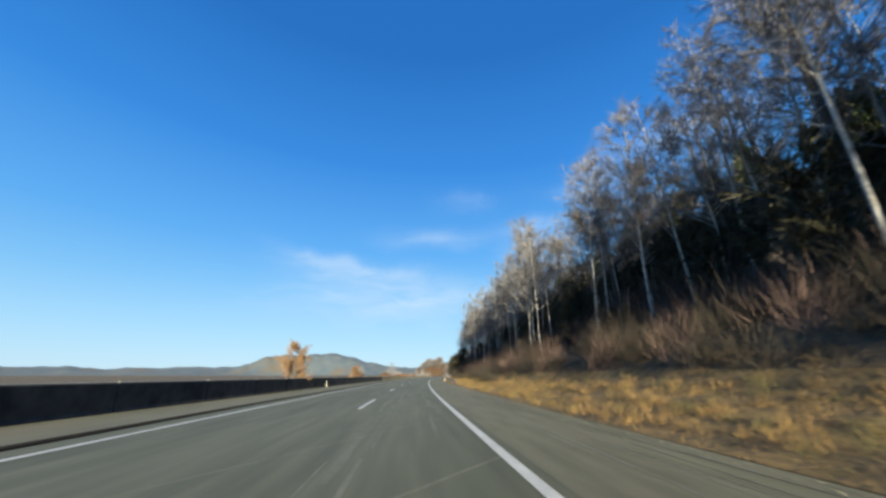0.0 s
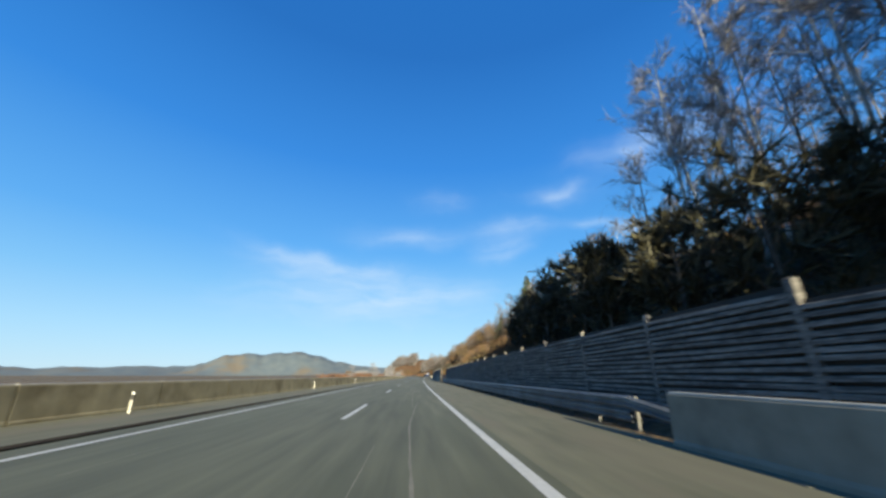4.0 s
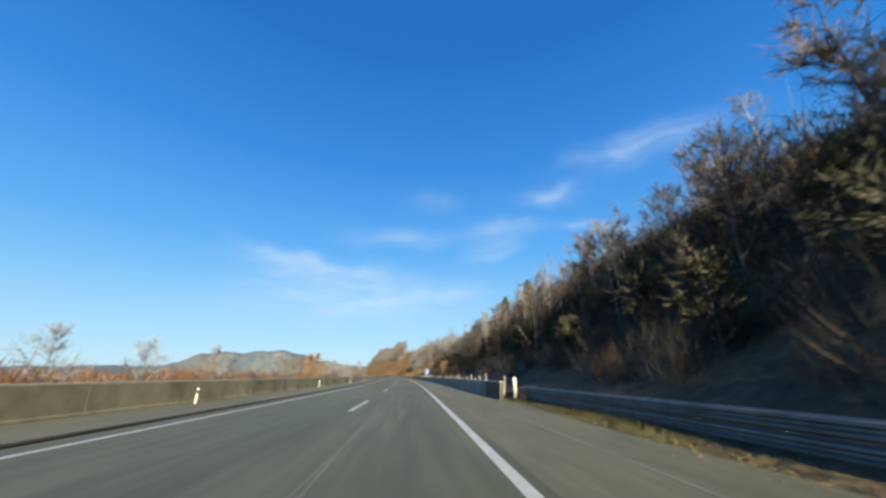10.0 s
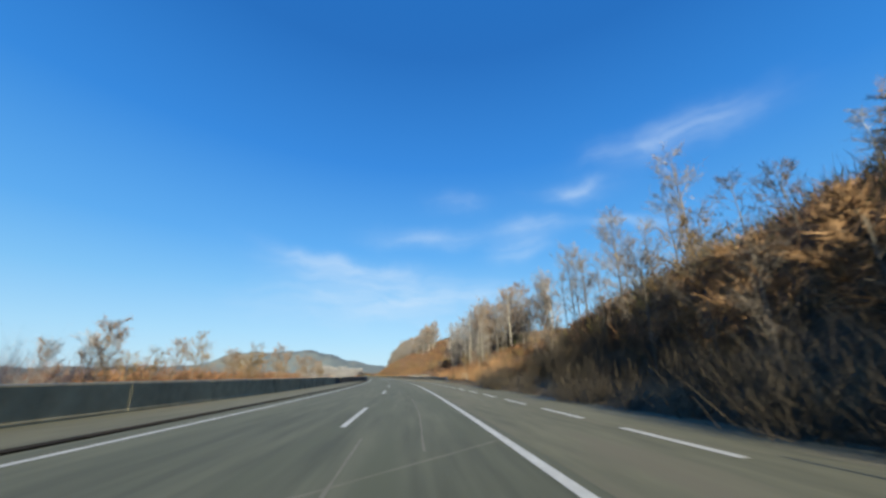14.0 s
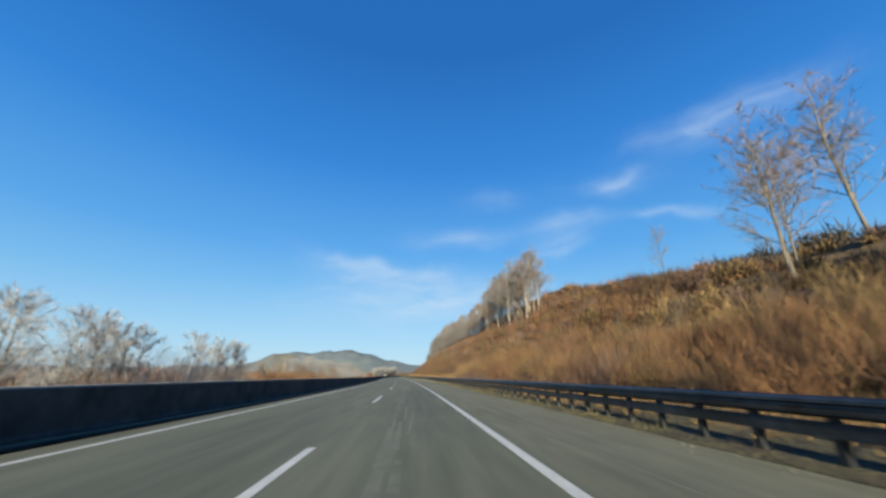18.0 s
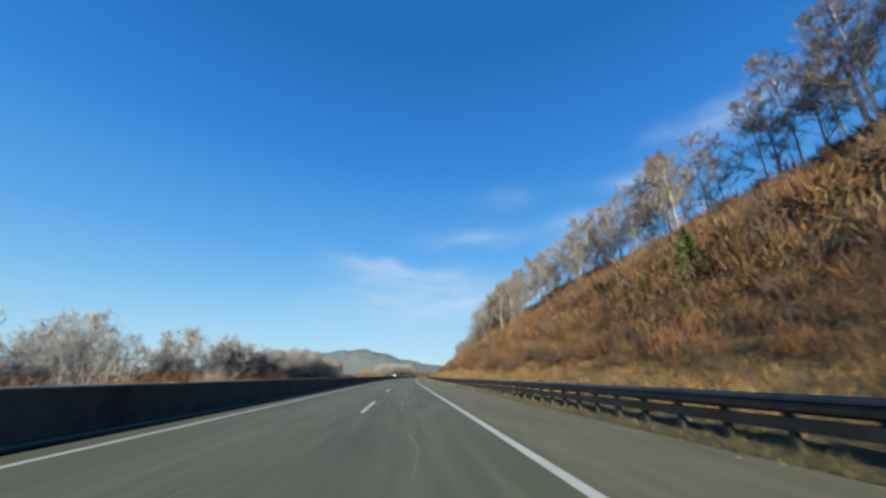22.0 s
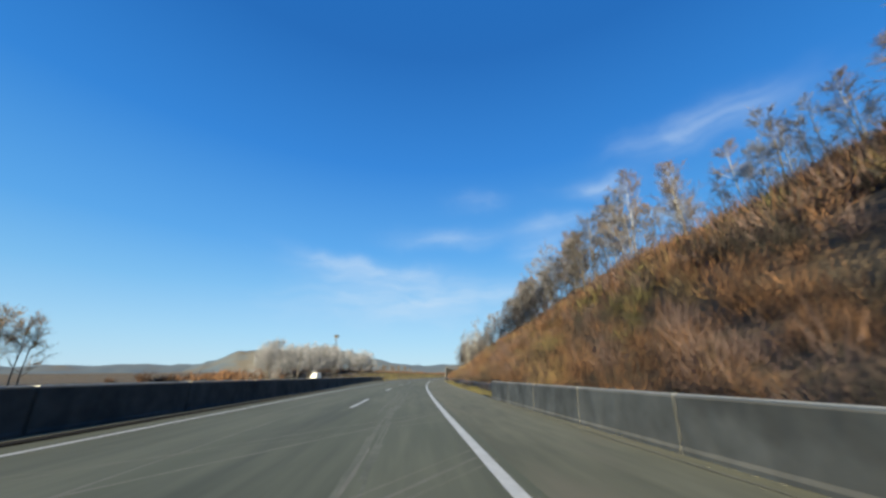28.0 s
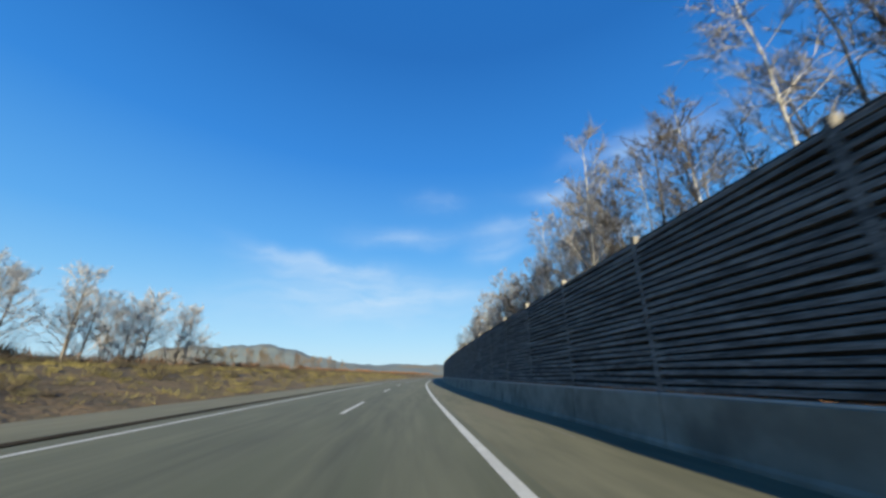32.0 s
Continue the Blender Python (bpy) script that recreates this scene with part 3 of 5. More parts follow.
# ---- timber noise walls ----
def noise_wall(s0, s1, u, z0, tops, label, post_mat, gap=4.0):
    wall = thing("noise_wall", label, "noise wall")
    n = int(round((s1 - s0) / gap))
    slat = mesh_of("slat", *box(-0.07, 0.02, -gap / 2 + 0.09, gap / 2 - 0.09, 0, 0.085, 0.015), M_TIMBER)
    rest = []
    made = 0
    for k in range(n + 1):
        s = s0 + k * gap
        top = float(np.interp(s, [a for a, b in tops], [b for a, b in tops]))
        if k == n and s1 == 212:
            break
        part("post", mesh_of("post", *box(-0.07, 0.07, -0.07, 0.07, z0 - 0.01 if z0 > 0.5 else -0.1, top + 0.10, 0.02), post_mat), wall, at(s, u, 0), "upright post")
        if k == n:
            break
        sm = s + gap / 2
        m = at(sm, u, 0)
        panel = part("panel", mesh_of("panel", *box(0.03, 0.07, -gap / 2 + 0.09, gap / 2 - 0.09, z0, top), M_BACK), wall, m, "backing board dark as the shaded gaps")
        zz = z0 + 0.02
        q = 0
        while zz + 0.12 < top + 0.05:
            lean = 0.011 * math.sin(q * 5.1 + k * 3.7)
            if made < 200:
                o = part("slat", slat, panel, pose(0, 0, zz, 0, 0, 0) @ Matrix.Rotation(lean, 4, "X"))
                made += 1
            else:
                v, f = box(-0.07, 0.02, -gap / 2 + 0.09, gap / 2 - 0.09, zz, zz + 0.085, 0.015)
                v[:, 2] += v[:, 1] * lean
                mm = np.array(m)
                rest.append((v @ mm[:3, :3].T + mm[:3, 3], f))
            zz += 0.135 + 0.016 * math.sin(q * 3.3 + k * 1.9)
            q += 1
    if rest:
        part("slats", mesh_of("slats", *joined(*rest), M_TIMBER), wall, label="rows of weathered boards", kind="stuff")
    return wall


noise_wall(124, 212, 4.75, 0.1, [(124, 1.9), (136, 2.75), (212, 2.75)], "dark weathered timber slat noise wall behind a guard rail", M_TIMBER)
noise_wall(211, 299, 3.62, 0.99, [(211, 2.75), (272, 2.75), (297, 2.3)], "dark weathered timber slat noise wall on a concrete barrier", M_TIMBER)
noise_wall(1038, 1438, 3.62, 0.99, [(1038, 3.0), (1044, 4.15), (1438, 4.15)], "tall dark timber slat noise wall on a concrete barrier", M_TIMBER)


# ---- trees ----
def bare_tree(rng, h, r0, limbs, first, spread, droop, subs, twigs, twig_w, lean=0.0):
    """The trunk with its limbs, and the twigs of the crown, as two meshes' data."""
    wood, crown = [], []
    t = np.linspace(0, 1, 7)
    path = np.stack([lean * h * t + np.cumsum(rng.normal(0, 0.012 * h, 7)) * 0.5, np.cumsum(rng.normal(0, 0.012 * h, 7)) * 0.5, h * t - 0.3], 1)
    path[0, :2] = 0
    wood.append(tube(path, r0 * (1 - t) ** 0.8 + 0.012, 6))
    base, way, length, width = [], [], [], []
    for _ in range(limbs):
        a = first + (0.97 - first) * rng.random() ** 0.85
        p0 = np.array([np.interp(a, t, path[:, c]) for c in range(3)])
        az = rng.random() * 2 * np.pi
        ln = h * spread * (1.05 - a) ** 0.7 * rng.uniform(0.7, 1.15) + 0.4
        up = rng.uniform(0.55, 1.1)
        d = np.array([np.cos(az), np.sin(az), up])
        d /= np.linalg.norm(d)
        q = np.linspace(0, 1, 4)[:, None]
        pts = p0 + d * ln * q + np.array([0, 0, 1.0]) * ln * (0.18 - droop) * q ** 2 + rng.normal(0, 0.03 * ln, (4, 3)) * q
        wood.append(tube(pts, np.linspace(r0 * (1 - a) * 0.38 + 0.013, 0.009, 4), 3))
        for _ in range(subs):
            b = rng.uniform(0.2, 1.0)
            s0 = np.array([np.interp(b, q[:, 0], pts[:, c]) for c in range(3)])
            dd = d + rng.normal(0, 0.55, 3) + np.array([0, 0, 0.25 - droop])
            dd /= np.linalg.norm(dd)
            sl = ln * rng.uniform(0.2, 0.42) + 0.25
            base.append(s0[None]); way.append(dd[None]); length.append([sl]); width.append([twig_w * 1.5])
            c = rng.random(twigs)
            base.append(s0 + dd * sl * c[:, None])
            way.append(dd + rng.normal(0, 0.6, (twigs, 3)) - np.array([0, 0, droop]))
            length.append(sl * rng.uniform(0.35, 0.8, twigs) + 0.15)
            width.append(np.full(twigs, twig_w))
    crown = spikes(np.concatenate(base), np.concatenate(way), np.concatenate(length), np.concatenate(width), rng)
    return joined(*wood), crown


def tree_kind(name, label, category, seed, bark, twig, **kw):
    rng = np.random.default_rng(seed)
    w, c = bare_tree(rng, **kw)
    ob = thing(name, label, category, group="trees of the hillside", pos=at(-400 - seed * 10, -300, float(height(-400, -300))))
    part("trunk", mesh_of("trunk", *w, bark, smooth=True), ob)
    part("crown", mesh_of("crown", *c, twig), ob)
    return ob


def spruce(seed, h):
    rng = np.random.default_rng(seed)
    ob = thing("spruce_tree", "tall dark green spruce tree with sunlit needles", "tree", group="trees of the hillside", pos=at(-500 - seed * 10, -300, float(height(-400, -300))))
    t = np.linspace(0, 1, 6)
    part("trunk", mesh_of("trunk", *tube(np.stack([0 * t, 0 * t, h * t - 0.3], 1), 0.32 * (1 - t) + 0.02, 7), M_BARK, smooth=True), ob)
    base, way, ln, wd = [], [], [], []
    for z in np.arange(0.06, 0.995, 0.024):
        rad = h * 0.31 * (1 - z) ** 0.8 + 0.15
        for _ in range(14):
            az = rng.random() * 2 * np.pi
            r = rad * rng.uniform(0.65, 1.1)
            d = np.array([np.cos(az), np.sin(az), -0.28 + 0.5 * z])
            n = 6
            q = rng.random(n) ** 0.7
            base.append(np.array([0, 0, z * h]) + d * r * q[:, None] * 0.75)
            way.append(d + rng.normal(0, 0.33, (n, 3)) + np.array([0, 0, -0.2]))
            ln.append(r * rng.uniform(0.35, 0.6, n) + 0.2)
            wd.append(rng.uniform(0.22, 0.45, n))
    part("crown", mesh_of("crown", *spikes(np.concatenate(base), np.concatenate(way), np.concatenate(ln), np.concatenate(wd), rng), M_NEEDLE), ob)
    return ob


SLIM = [tree_kind("birch_tree", "tall slender bare birch tree with pale bark", "tree", 11 + k, M_BIRCH, M_TWIG, h=15 + k, r0=0.088, limbs=28, first=0.26, spread=0.25, droop=0.08, subs=5, twigs=11,
                  twig_w=0.032, lean=0.03 * (k - 1)) for k in range(3)]
LITE = [tree_kind("crest_tree", "slender bare tree on the crest of a hill", "tree", 171 + k, (M_BARK, M_BIRCH, M_BARK)[k], (M_TWIG, M_TWIG, M_TWIG_DARK)[k], h=13 + k, r0=0.105, limbs=20, first=0.2, spread=0.28, droop=0.03, subs=5,
                  twigs=7, twig_w=0.05) for k in range(3)]
RIDGE = [tree_kind("ridge_tree", "bare tree with a full crown of fine pinkish twigs", "tree", 181 + k, (M_BARK, M_BIRCH)[k], (M_TWIG, M_TWIG_RED)[k], h=13 + k, r0=0.105, limbs=24, first=0.18, spread=0.31, droop=0.03, subs=7,
                   twigs=13, twig_w=0.036) for k in range(2)]
ASH = [tree_kind("ash_tree", "tall bare winter tree with fine grey-brown twigs", "tree", 31 + k, M_BARK, (M_TWIG, M_TWIG_RED, M_TWIG)[k], h=13 + k, r0=0.115, limbs=26, first=0.24, spread=0.31, droop=0.0, subs=6,
                 twigs=8, twig_w=0.032) for k in range(3)]
ALDER = [tree_kind("alder_tree", "bare alder tree with dark dense twigs", "tree", 131 + k, M_BARK, (M_TWIG_DARK, M_TWIG)[k], h=12 + k, r0=0.10, limbs=26, first=0.16, spread=0.28, droop=0.03, subs=6,
                   twigs=7, twig_w=0.034) for k in range(2)]
OAK = [tree_kind("oak_tree", "broad bare tree with crooked dark limbs", "tree", 51 + k, M_BARK, (M_TWIG, M_TWIG_RED)[k], h=14, r0=0.30, limbs=36, first=0.3, spread=0.42, droop=0.02, subs=7, twigs=10,
                 twig_w=0.03) for k in range(2)]
SCRUB = [tree_kind(("scrub_tree", "scrub_tree", "thorn_tree")[k], ("thicket tree with dense brown winter twigs", "thicket tree with dense brown winter twigs", "low thorn tree with dark bare twigs")[k], "tree", 71 + k, M_BARK, (M_TWIG_RED, M_OCHRE, M_TWIG_DARK)[k], h=7.0, r0=0.07, limbs=24, first=0.10, spread=0.30, droop=0.0, subs=5,
                   twigs=10, twig_w=0.028) for k in range(3)]
PALE = [tree_kind("roadside_tree", "bare tree with whitish sunlit twigs", "tree", 91 + k, M_BARK, M_TWIG_PALE, h=9.0, r0=0.11, limbs=32, first=0.04, spread=0.42, droop=0.0, subs=5, twigs=10,
                  twig_w=0.036) for k in range(2)]
# dark evergreen kind, also used to bring shade onto the slopes
IVY = [tree_kind("ivy_tree", "low tree smothered in dark evergreen ivy", "tree", 211 + k, M_BARK, M_IVY, h=6.0 + k, r0=0.09, limbs=26, first=0.06, spread=0.34, droop=0.05, subs=6, twigs=10, twig_w=0.10) for k in range(2)]
YOUNG = [tree_kind("young_oak", "young tree holding orange winter leaves", "tree", 151, M_BARK, M_LEAF, h=4.2, r0=0.05, limbs=24, first=0.15, spread=0.3, droop=0.05, subs=6, twigs=14, twig_w=0.036)]
SPRUCE = [spruce(3, 24.0), spruce(4, 17.0)]
rng = np.random.default_rng(21)
MADE = [0]


def plant(kinds, s, u, size=1.0, sink=0.15):
    """A tree of one of the kinds, at its own size and turn, rooted in the ground."""
    if 445 < s < 457 and 0 < u < 8.4:
        return None
    ob = kinds[int(rng.integers(len(kinds)))]
    m = at(s, u, float(height(s, u)) - sink, rng.uniform(0, 360), size)
    MADE[0] += 1
    return copy_thing(ob, m)


def row_of(kinds, s0, s1, step, u0, u1, size0, size1):
    s = s0
    while s < s1:
        plant(kinds, s, rng.uniform(u0, u1), rng.uniform(size0, size1))
        s += step * rng.uniform(0.6, 1.4)


# first slope: close rows of slender trees
row_of(SLIM, -20, 150, 1.9, 11, 18, 0.85, 1.15)
# trees behind the start, out of view, kept for their shadows
row_of(LITE, -80, -20, 3.0, 10, 24, 1.0, 1.3)
row_of(ASH, -20, 160, 3.4, 17, 26, 0.95, 1.2)
row_of(LITE, -60, 150, 3.8, 26, 40, 1.0, 1.3)
row_of(SCRUB[2:], -20, 122, 5.0, 9.5, 13, 0.3, 0.5)
row_of(IVY, -30, 128, 2.0, 13, 22, 0.6, 0.95)
row_of(IVY, -30, 128, 2.4, 22, 34, 0.8, 1.2)
row_of(SPRUCE[1:], -30, 118, 5.0, 24, 38, 0.35, 0.5)
# unseen spruces, added to block the low sun from the first slope
row_of(SPRUCE[1:], -190, -12, 3.2, 10, 40, 0.6, 0.95)
# above the first wall
for s, u, k, size in ((270, 41, 0, 0.83), (277, 45, 1, 0.98), (266, 50, 1, 1.0), (318, 40, 1, 0.7), (421, 32, 1, 0.7), (436, 30, 1, 0.6), (842, 26, 1, 0.45), (743, 16, 1, 0.24)):
    copy_thing(SPRUCE[k], at(s, u, float(height(s, u)) - 0.2, s * 7, size))
plant(OAK[:1], 200, 16, 0.72)
for s, u, size in ((286, 33, 0.5), (290, 38, 0.6), (296, 44, 0.7), (300, 48, 0.7), (283, 30, 0.4), (215, 27, 0.34), (219, 30, 0.36), (224, 38, 0.5), (240, 42, 0.5)):
    copy_thing(SPRUCE[1], at(s, u, float(height(s, u)) - 0.2, s * 9, size))
row_of(SCRUB, 150, 310, 3.0, 22, 46, 0.7, 1.15)
row_of(LITE, 160, 330, 4.0, 36, 58, 0.9, 1.25)
row_of(SCRUB, 150, 300, 6.0, 9, 20, 0.35, 0.6)
row_of(ALDER, 196, 262, 2.2, 26, 50, 0.55, 0.85)
row_of(SCRUB[:2], 205, 262, 2.0, 26, 46, 0.9, 1.3)
row_of(IVY, 200, 236, 5.0, 32, 44, 0.7, 1.0)
row_of(SCRUB[:2], 276, 336, 1.5, 15, 30, 0.9, 1.35)
row_of(RIDGE[1:], 284, 340, 3.0, 24, 38, 0.5, 0.8)
# row added to cast shade on the shoulder further on
row_of(IVY, 126, 178, 2.4, 7, 12, 0.8, 1.15)
# dense dark wood
row_of(SCRUB[2:], 303, 475, 3.6, 8, 12.5, 0.7, 1.0)
row_of(SCRUB, 303, 480, 2.6, 13, 24, 0.8, 1.1)
row_of(IVY, 300, 462, 2.4, 7.5, 12, 0.35, 0.6)
row_of(IVY, 330, 462, 6.0, 13, 20, 0.45, 0.65)
row_of(ALDER, 345, 470, 2.8, 15, 22, 0.36, 0.5)
row_of(LITE, 306, 480, 3.0, 20, 36, 0.5, 0.72)
row_of(SLIM, 346, 446, 4.6, 9.5, 15, 0.38, 0.55)
for s, u, size in ((415, 19, 0.36), (429, 20, 0.3), (441, 14, 0.3)):
    copy_thing(SPRUCE[1], at(s, u, float(height(s, u)) - 0.2, s * 9, size))
for s, u, size in ((406, 6.4, 0.8), (408, 6.9, 0.75), (410, 6.6, 0.6), (309, 11, 0.9), (313, 13, 1.0), (317, 12, 0.7), (322, 15, 0.9), (461, 9.2, 1.0), (464, 10, 1.15), (468, 10.5, 1.1), (472, 11.5, 1.0)):
    plant(YOUNG, s, u, size)
# open slope with groups
row_of(ASH, 482, 530, 3.0, 18, 28, 0.7, 0.95)
row_of(ASH, 530, 556, 1.3, 13, 22, 0.8, 1.05)
row_of(RIDGE, 528, 562, 1.8, 20, 34, 0.9, 1.15)
row_of(ALDER[:1], 530, 566, 2.2, 22, 34, 0.7, 0.95)
row_of(SLIM, 526, 552, 4.0, 12.5, 18, 0.55, 0.75)
for s, u, size in ((541, 27, 0.42), (549, 29, 0.5), (555, 31, 0.45), (562, 30, 0.4), (567, 33, 0.45)):
    copy_thing(SPRUCE[1], at(s, u, float(height(s, u)) - 0.2, s * 9, size))
for s, u, size in ((557, 15, 0.5), (559, 16.5, 0.45), (562, 17, 0.5), (570.5, 19, 0.85), (572, 18, 0.9), (573.5, 20, 0.95), (575, 19, 0.9), (572.5, 22, 0.85), (568.5, 23, 0.9), (576.5, 18.5, 0.75), (565.5, 24, 0.95), (574, 17, 0.7), (577, 21, 0.8), (571, 16.5, 0.75), (578, 19, 0.65)):
    plant(SLIM, s, u, size)
row_of(RIDGE, 566, 582, 2.0, 27, 36, 0.85, 1.05)
row_of(ALDER[:1], 592, 606, 2.4, 36, 46, 0.4, 0.6)
row_of(ALDER[:1], 566, 590, 1.7, 36, 50, 1.0, 1.3)
row_of(IVY, 566, 596, 2.0, 26, 42, 0.9, 1.4)
row_of(SCRUB, 470, 540, 4.0, 11, 17, 0.4, 0.7)
for s, u, size in ((637, 34, 0.6),):
    plant(ASH, s, u, size)
for s, u, size in ((613.6, 25, 1.1), (614.6, 26.5, 1.0), (616, 37, 1.3), (618, 40, 1.2), (617, 30, 1.0)):
    plant(ASH, s, u, size)
row_of(SCRUB, 592, 660, 5.0, 12, 22, 0.3, 0.45)
# brush slope with groups of trees along its crest
row_of(SLIM, 674, 692, 2.6, 22, 30, 0.9, 1.15)
row_of(RIDGE, 672, 706, 1.9, 22, 32, 0.95, 1.2)
row_of(RIDGE, 706, 721, 1.8, 26, 37, 0.95, 1.2)
row_of(ALDER, 721, 727, 3.0, 29, 35, 0.5, 0.7)
row_of(RIDGE, 727, 742, 2.0, 27, 37, 0.9, 1.15)
row_of(RIDGE, 744, 766, 2.0, 27, 37, 0.85, 1.1)
row_of(SLIM, 698, 764, 6.0, 26, 35, 0.5, 0.75)
row_of(ALDER, 766, 797, 2.4, 26, 34, 0.8, 1.05)
row_of(RIDGE, 766, 797, 2.2, 30, 39, 0.85, 1.1)
row_of(SLIM, 780, 815, 7.0, 24, 32, 0.6, 0.85)
row_of(ALDER, 812, 872, 2.0, 22, 31, 0.95, 1.2)
row_of(RIDGE, 812, 874, 1.9, 27, 38, 1.0, 1.25)
row_of(SLIM, 815, 866, 3.4, 21, 29, 0.8, 1.0)
row_of(SCRUB, 690, 870, 4.0, 14, 22, 0.35, 0.6)
row_of(ALDER, 895, 960, 2.6, 22, 32, 0.5, 0.72)
row_of(ALDER, 960, 1060, 2.4, 19, 27, 0.8, 1.15)
row_of(RIDGE, 900, 965, 3.0, 30, 38, 0.6, 0.8)
row_of(RIDGE, 965, 1060, 2.8, 27, 38, 0.95, 1.25)
row_of(ALDER, 1040, 1250, 3.4, 8, 24, 0.65, 0.95)
row_of(SLIM, 1040, 1250, 5.0, 9, 22, 0.65, 0.95)
row_of(RIDGE, 1250, 1480, 11.0, 9, 26, 0.7, 1.0)
# beyond the median
row_of(PALE, 740, 884, 2.2, -47, -36, 0.7, 1.0)
row_of(PALE, 745, 884, 1.9, -44, -33, 0.45, 0.75)
row_of(PALE, 700, 750, 2.0, -26, -18, 0.3, 0.45)
row_of(ALDER, 700, 884, 6.0, -42, -33, 0.3, 0.45)
row_of(PALE, 800, 884, 2.6, -44, -34, 0.75, 1.05)
row_of(PALE, 1006, 1060, 3.2, -42, -33, 0.8, 1.1)
row_of(PALE, 1008, 1110, 2.4, -46, -36, 0.8, 1.1)
row_of(SCRUB, 1100, 1200, 3.0, -48, -36, 0.5, 0.8)
row_of(PALE, 536, 560, 1.9, -22, -16, 0.3, 0.45)
row_of(PALE, 588, 598, 3.0, -20, -15, 0.25, 0.38)
row_of(PALE, 606, 630, 1.8, -21, -15, 0.35, 0.55)
row_of(SCRUB[:2], 384, 530, 2.4, -22, -14.5, 0.42, 0.65)
row_of(SCRUB[:2], 632, 740, 3.4, -26, -15, 0.3, 0.5)
row_of(SCRUB[:2], 945, 978, 1.8, -68, -58, 1.2, 1.7)
for s, u, size in ((78, -13.8, 0.35), (113, -38, 0.8), (129, -13.9, 0.45), (132, -14.1, 0.6), (135.5, -13.8, 0.42), (205, -14, 0.36), (231, -13.6, 0.5), (240, -13.8, 0.42), (243, -14.2, 0.42), (272, -14, 0.44), (284, -13.9, 0.4), (311, -16, 0.62),
                   (314, -17, 0.66), (319, -16.5, 0.62), (325, -15, 0.43), (336, -15, 0.32), (341, -15, 0.36), (346, -15, 0.36), (353, -15, 0.36), (356, -15.4, 0.32), (361, -15, 0.36), (364.5, -14.6, 0.4), (368, -15, 0.37), (391, -15, 0.44),
                   (399, -15.5, 0.4), (404, -15, 0.42), (417, -15.5, 0.46), (438, -15, 0.42), (450, -15.6, 0.64), (462, -15.4, 0.46), (473, -15, 0.34), (565, -17, 0.42), (654, -16, 0.38), (679, -18, 0.36), (687, -18, 0.36)):
    plant(PALE, s, u, size)
for s, u, size in ((39, -13.5, 1.1), (40.5, -14.2, 0.8), (71, -13.5, 0.75), (73, -13.9, 0.65), (75, -13.6, 0.55), (378, -14.5, 1.0)):
    plant(YOUNG, s, u, size)

for s, u, size in ((682, 27, 1.1), (685, 25.5, 1.05), (688, 28, 1.15), (691, 26, 1.05)):
    plant(SLIM, s, u, size)
row_of(ALDER, 1056, 1112, 3.0, 9, 20, 0.7, 0.95)


# ---- brush and grass ----
def brush(name, label, s0, s1, u0, u1, number, h0, h1, w0, w1, mat, lean=0.4, lift=0.0, patch=0.0, power=1.0, seed=1):
    """Upright stems over a stretch of ground; patch: how strongly they gather; lift: stems that start above the ground."""
    g = np.random.default_rng(seed)
    number = int(number)
    s = g.uniform(s0, s1, number)
    u = u0 + (u1 - u0) * g.random(number) ** power
    if patch:
        v = 0.5 + 0.25 * np.sin(s * 0.9 + 2.1 * np.sin(u * 0.7)) + 0.25 * np.sin(u * 1.3 + 1.7 * np.sin(s * 0.37))
        keep = g.random(number) > patch * v
        s, u = s[keep], u[keep]
    clump = 0.75 + 0.35 * np.sin(s * 0.53 + np.sin(u * 0.9) * 2) * np.sin(u * 0.61 + s * 0.11)
    ln = g.uniform(h0, h1, len(s)) * clump
    z = height(s, u) - 0.05 + lift * ln * g.random(len(s))
    way = np.stack([g.normal(0, lean, len(s)), g.normal(0, lean, len(s)), np.ones(len(s))], 1)
    v, f = spikes(place(s, u, z), way, ln, g.uniform(w0, w1, len(s)), g)
    return tagged(new(name, mesh_of(name, v, f, mat)), label, "brush", kind="stuff")


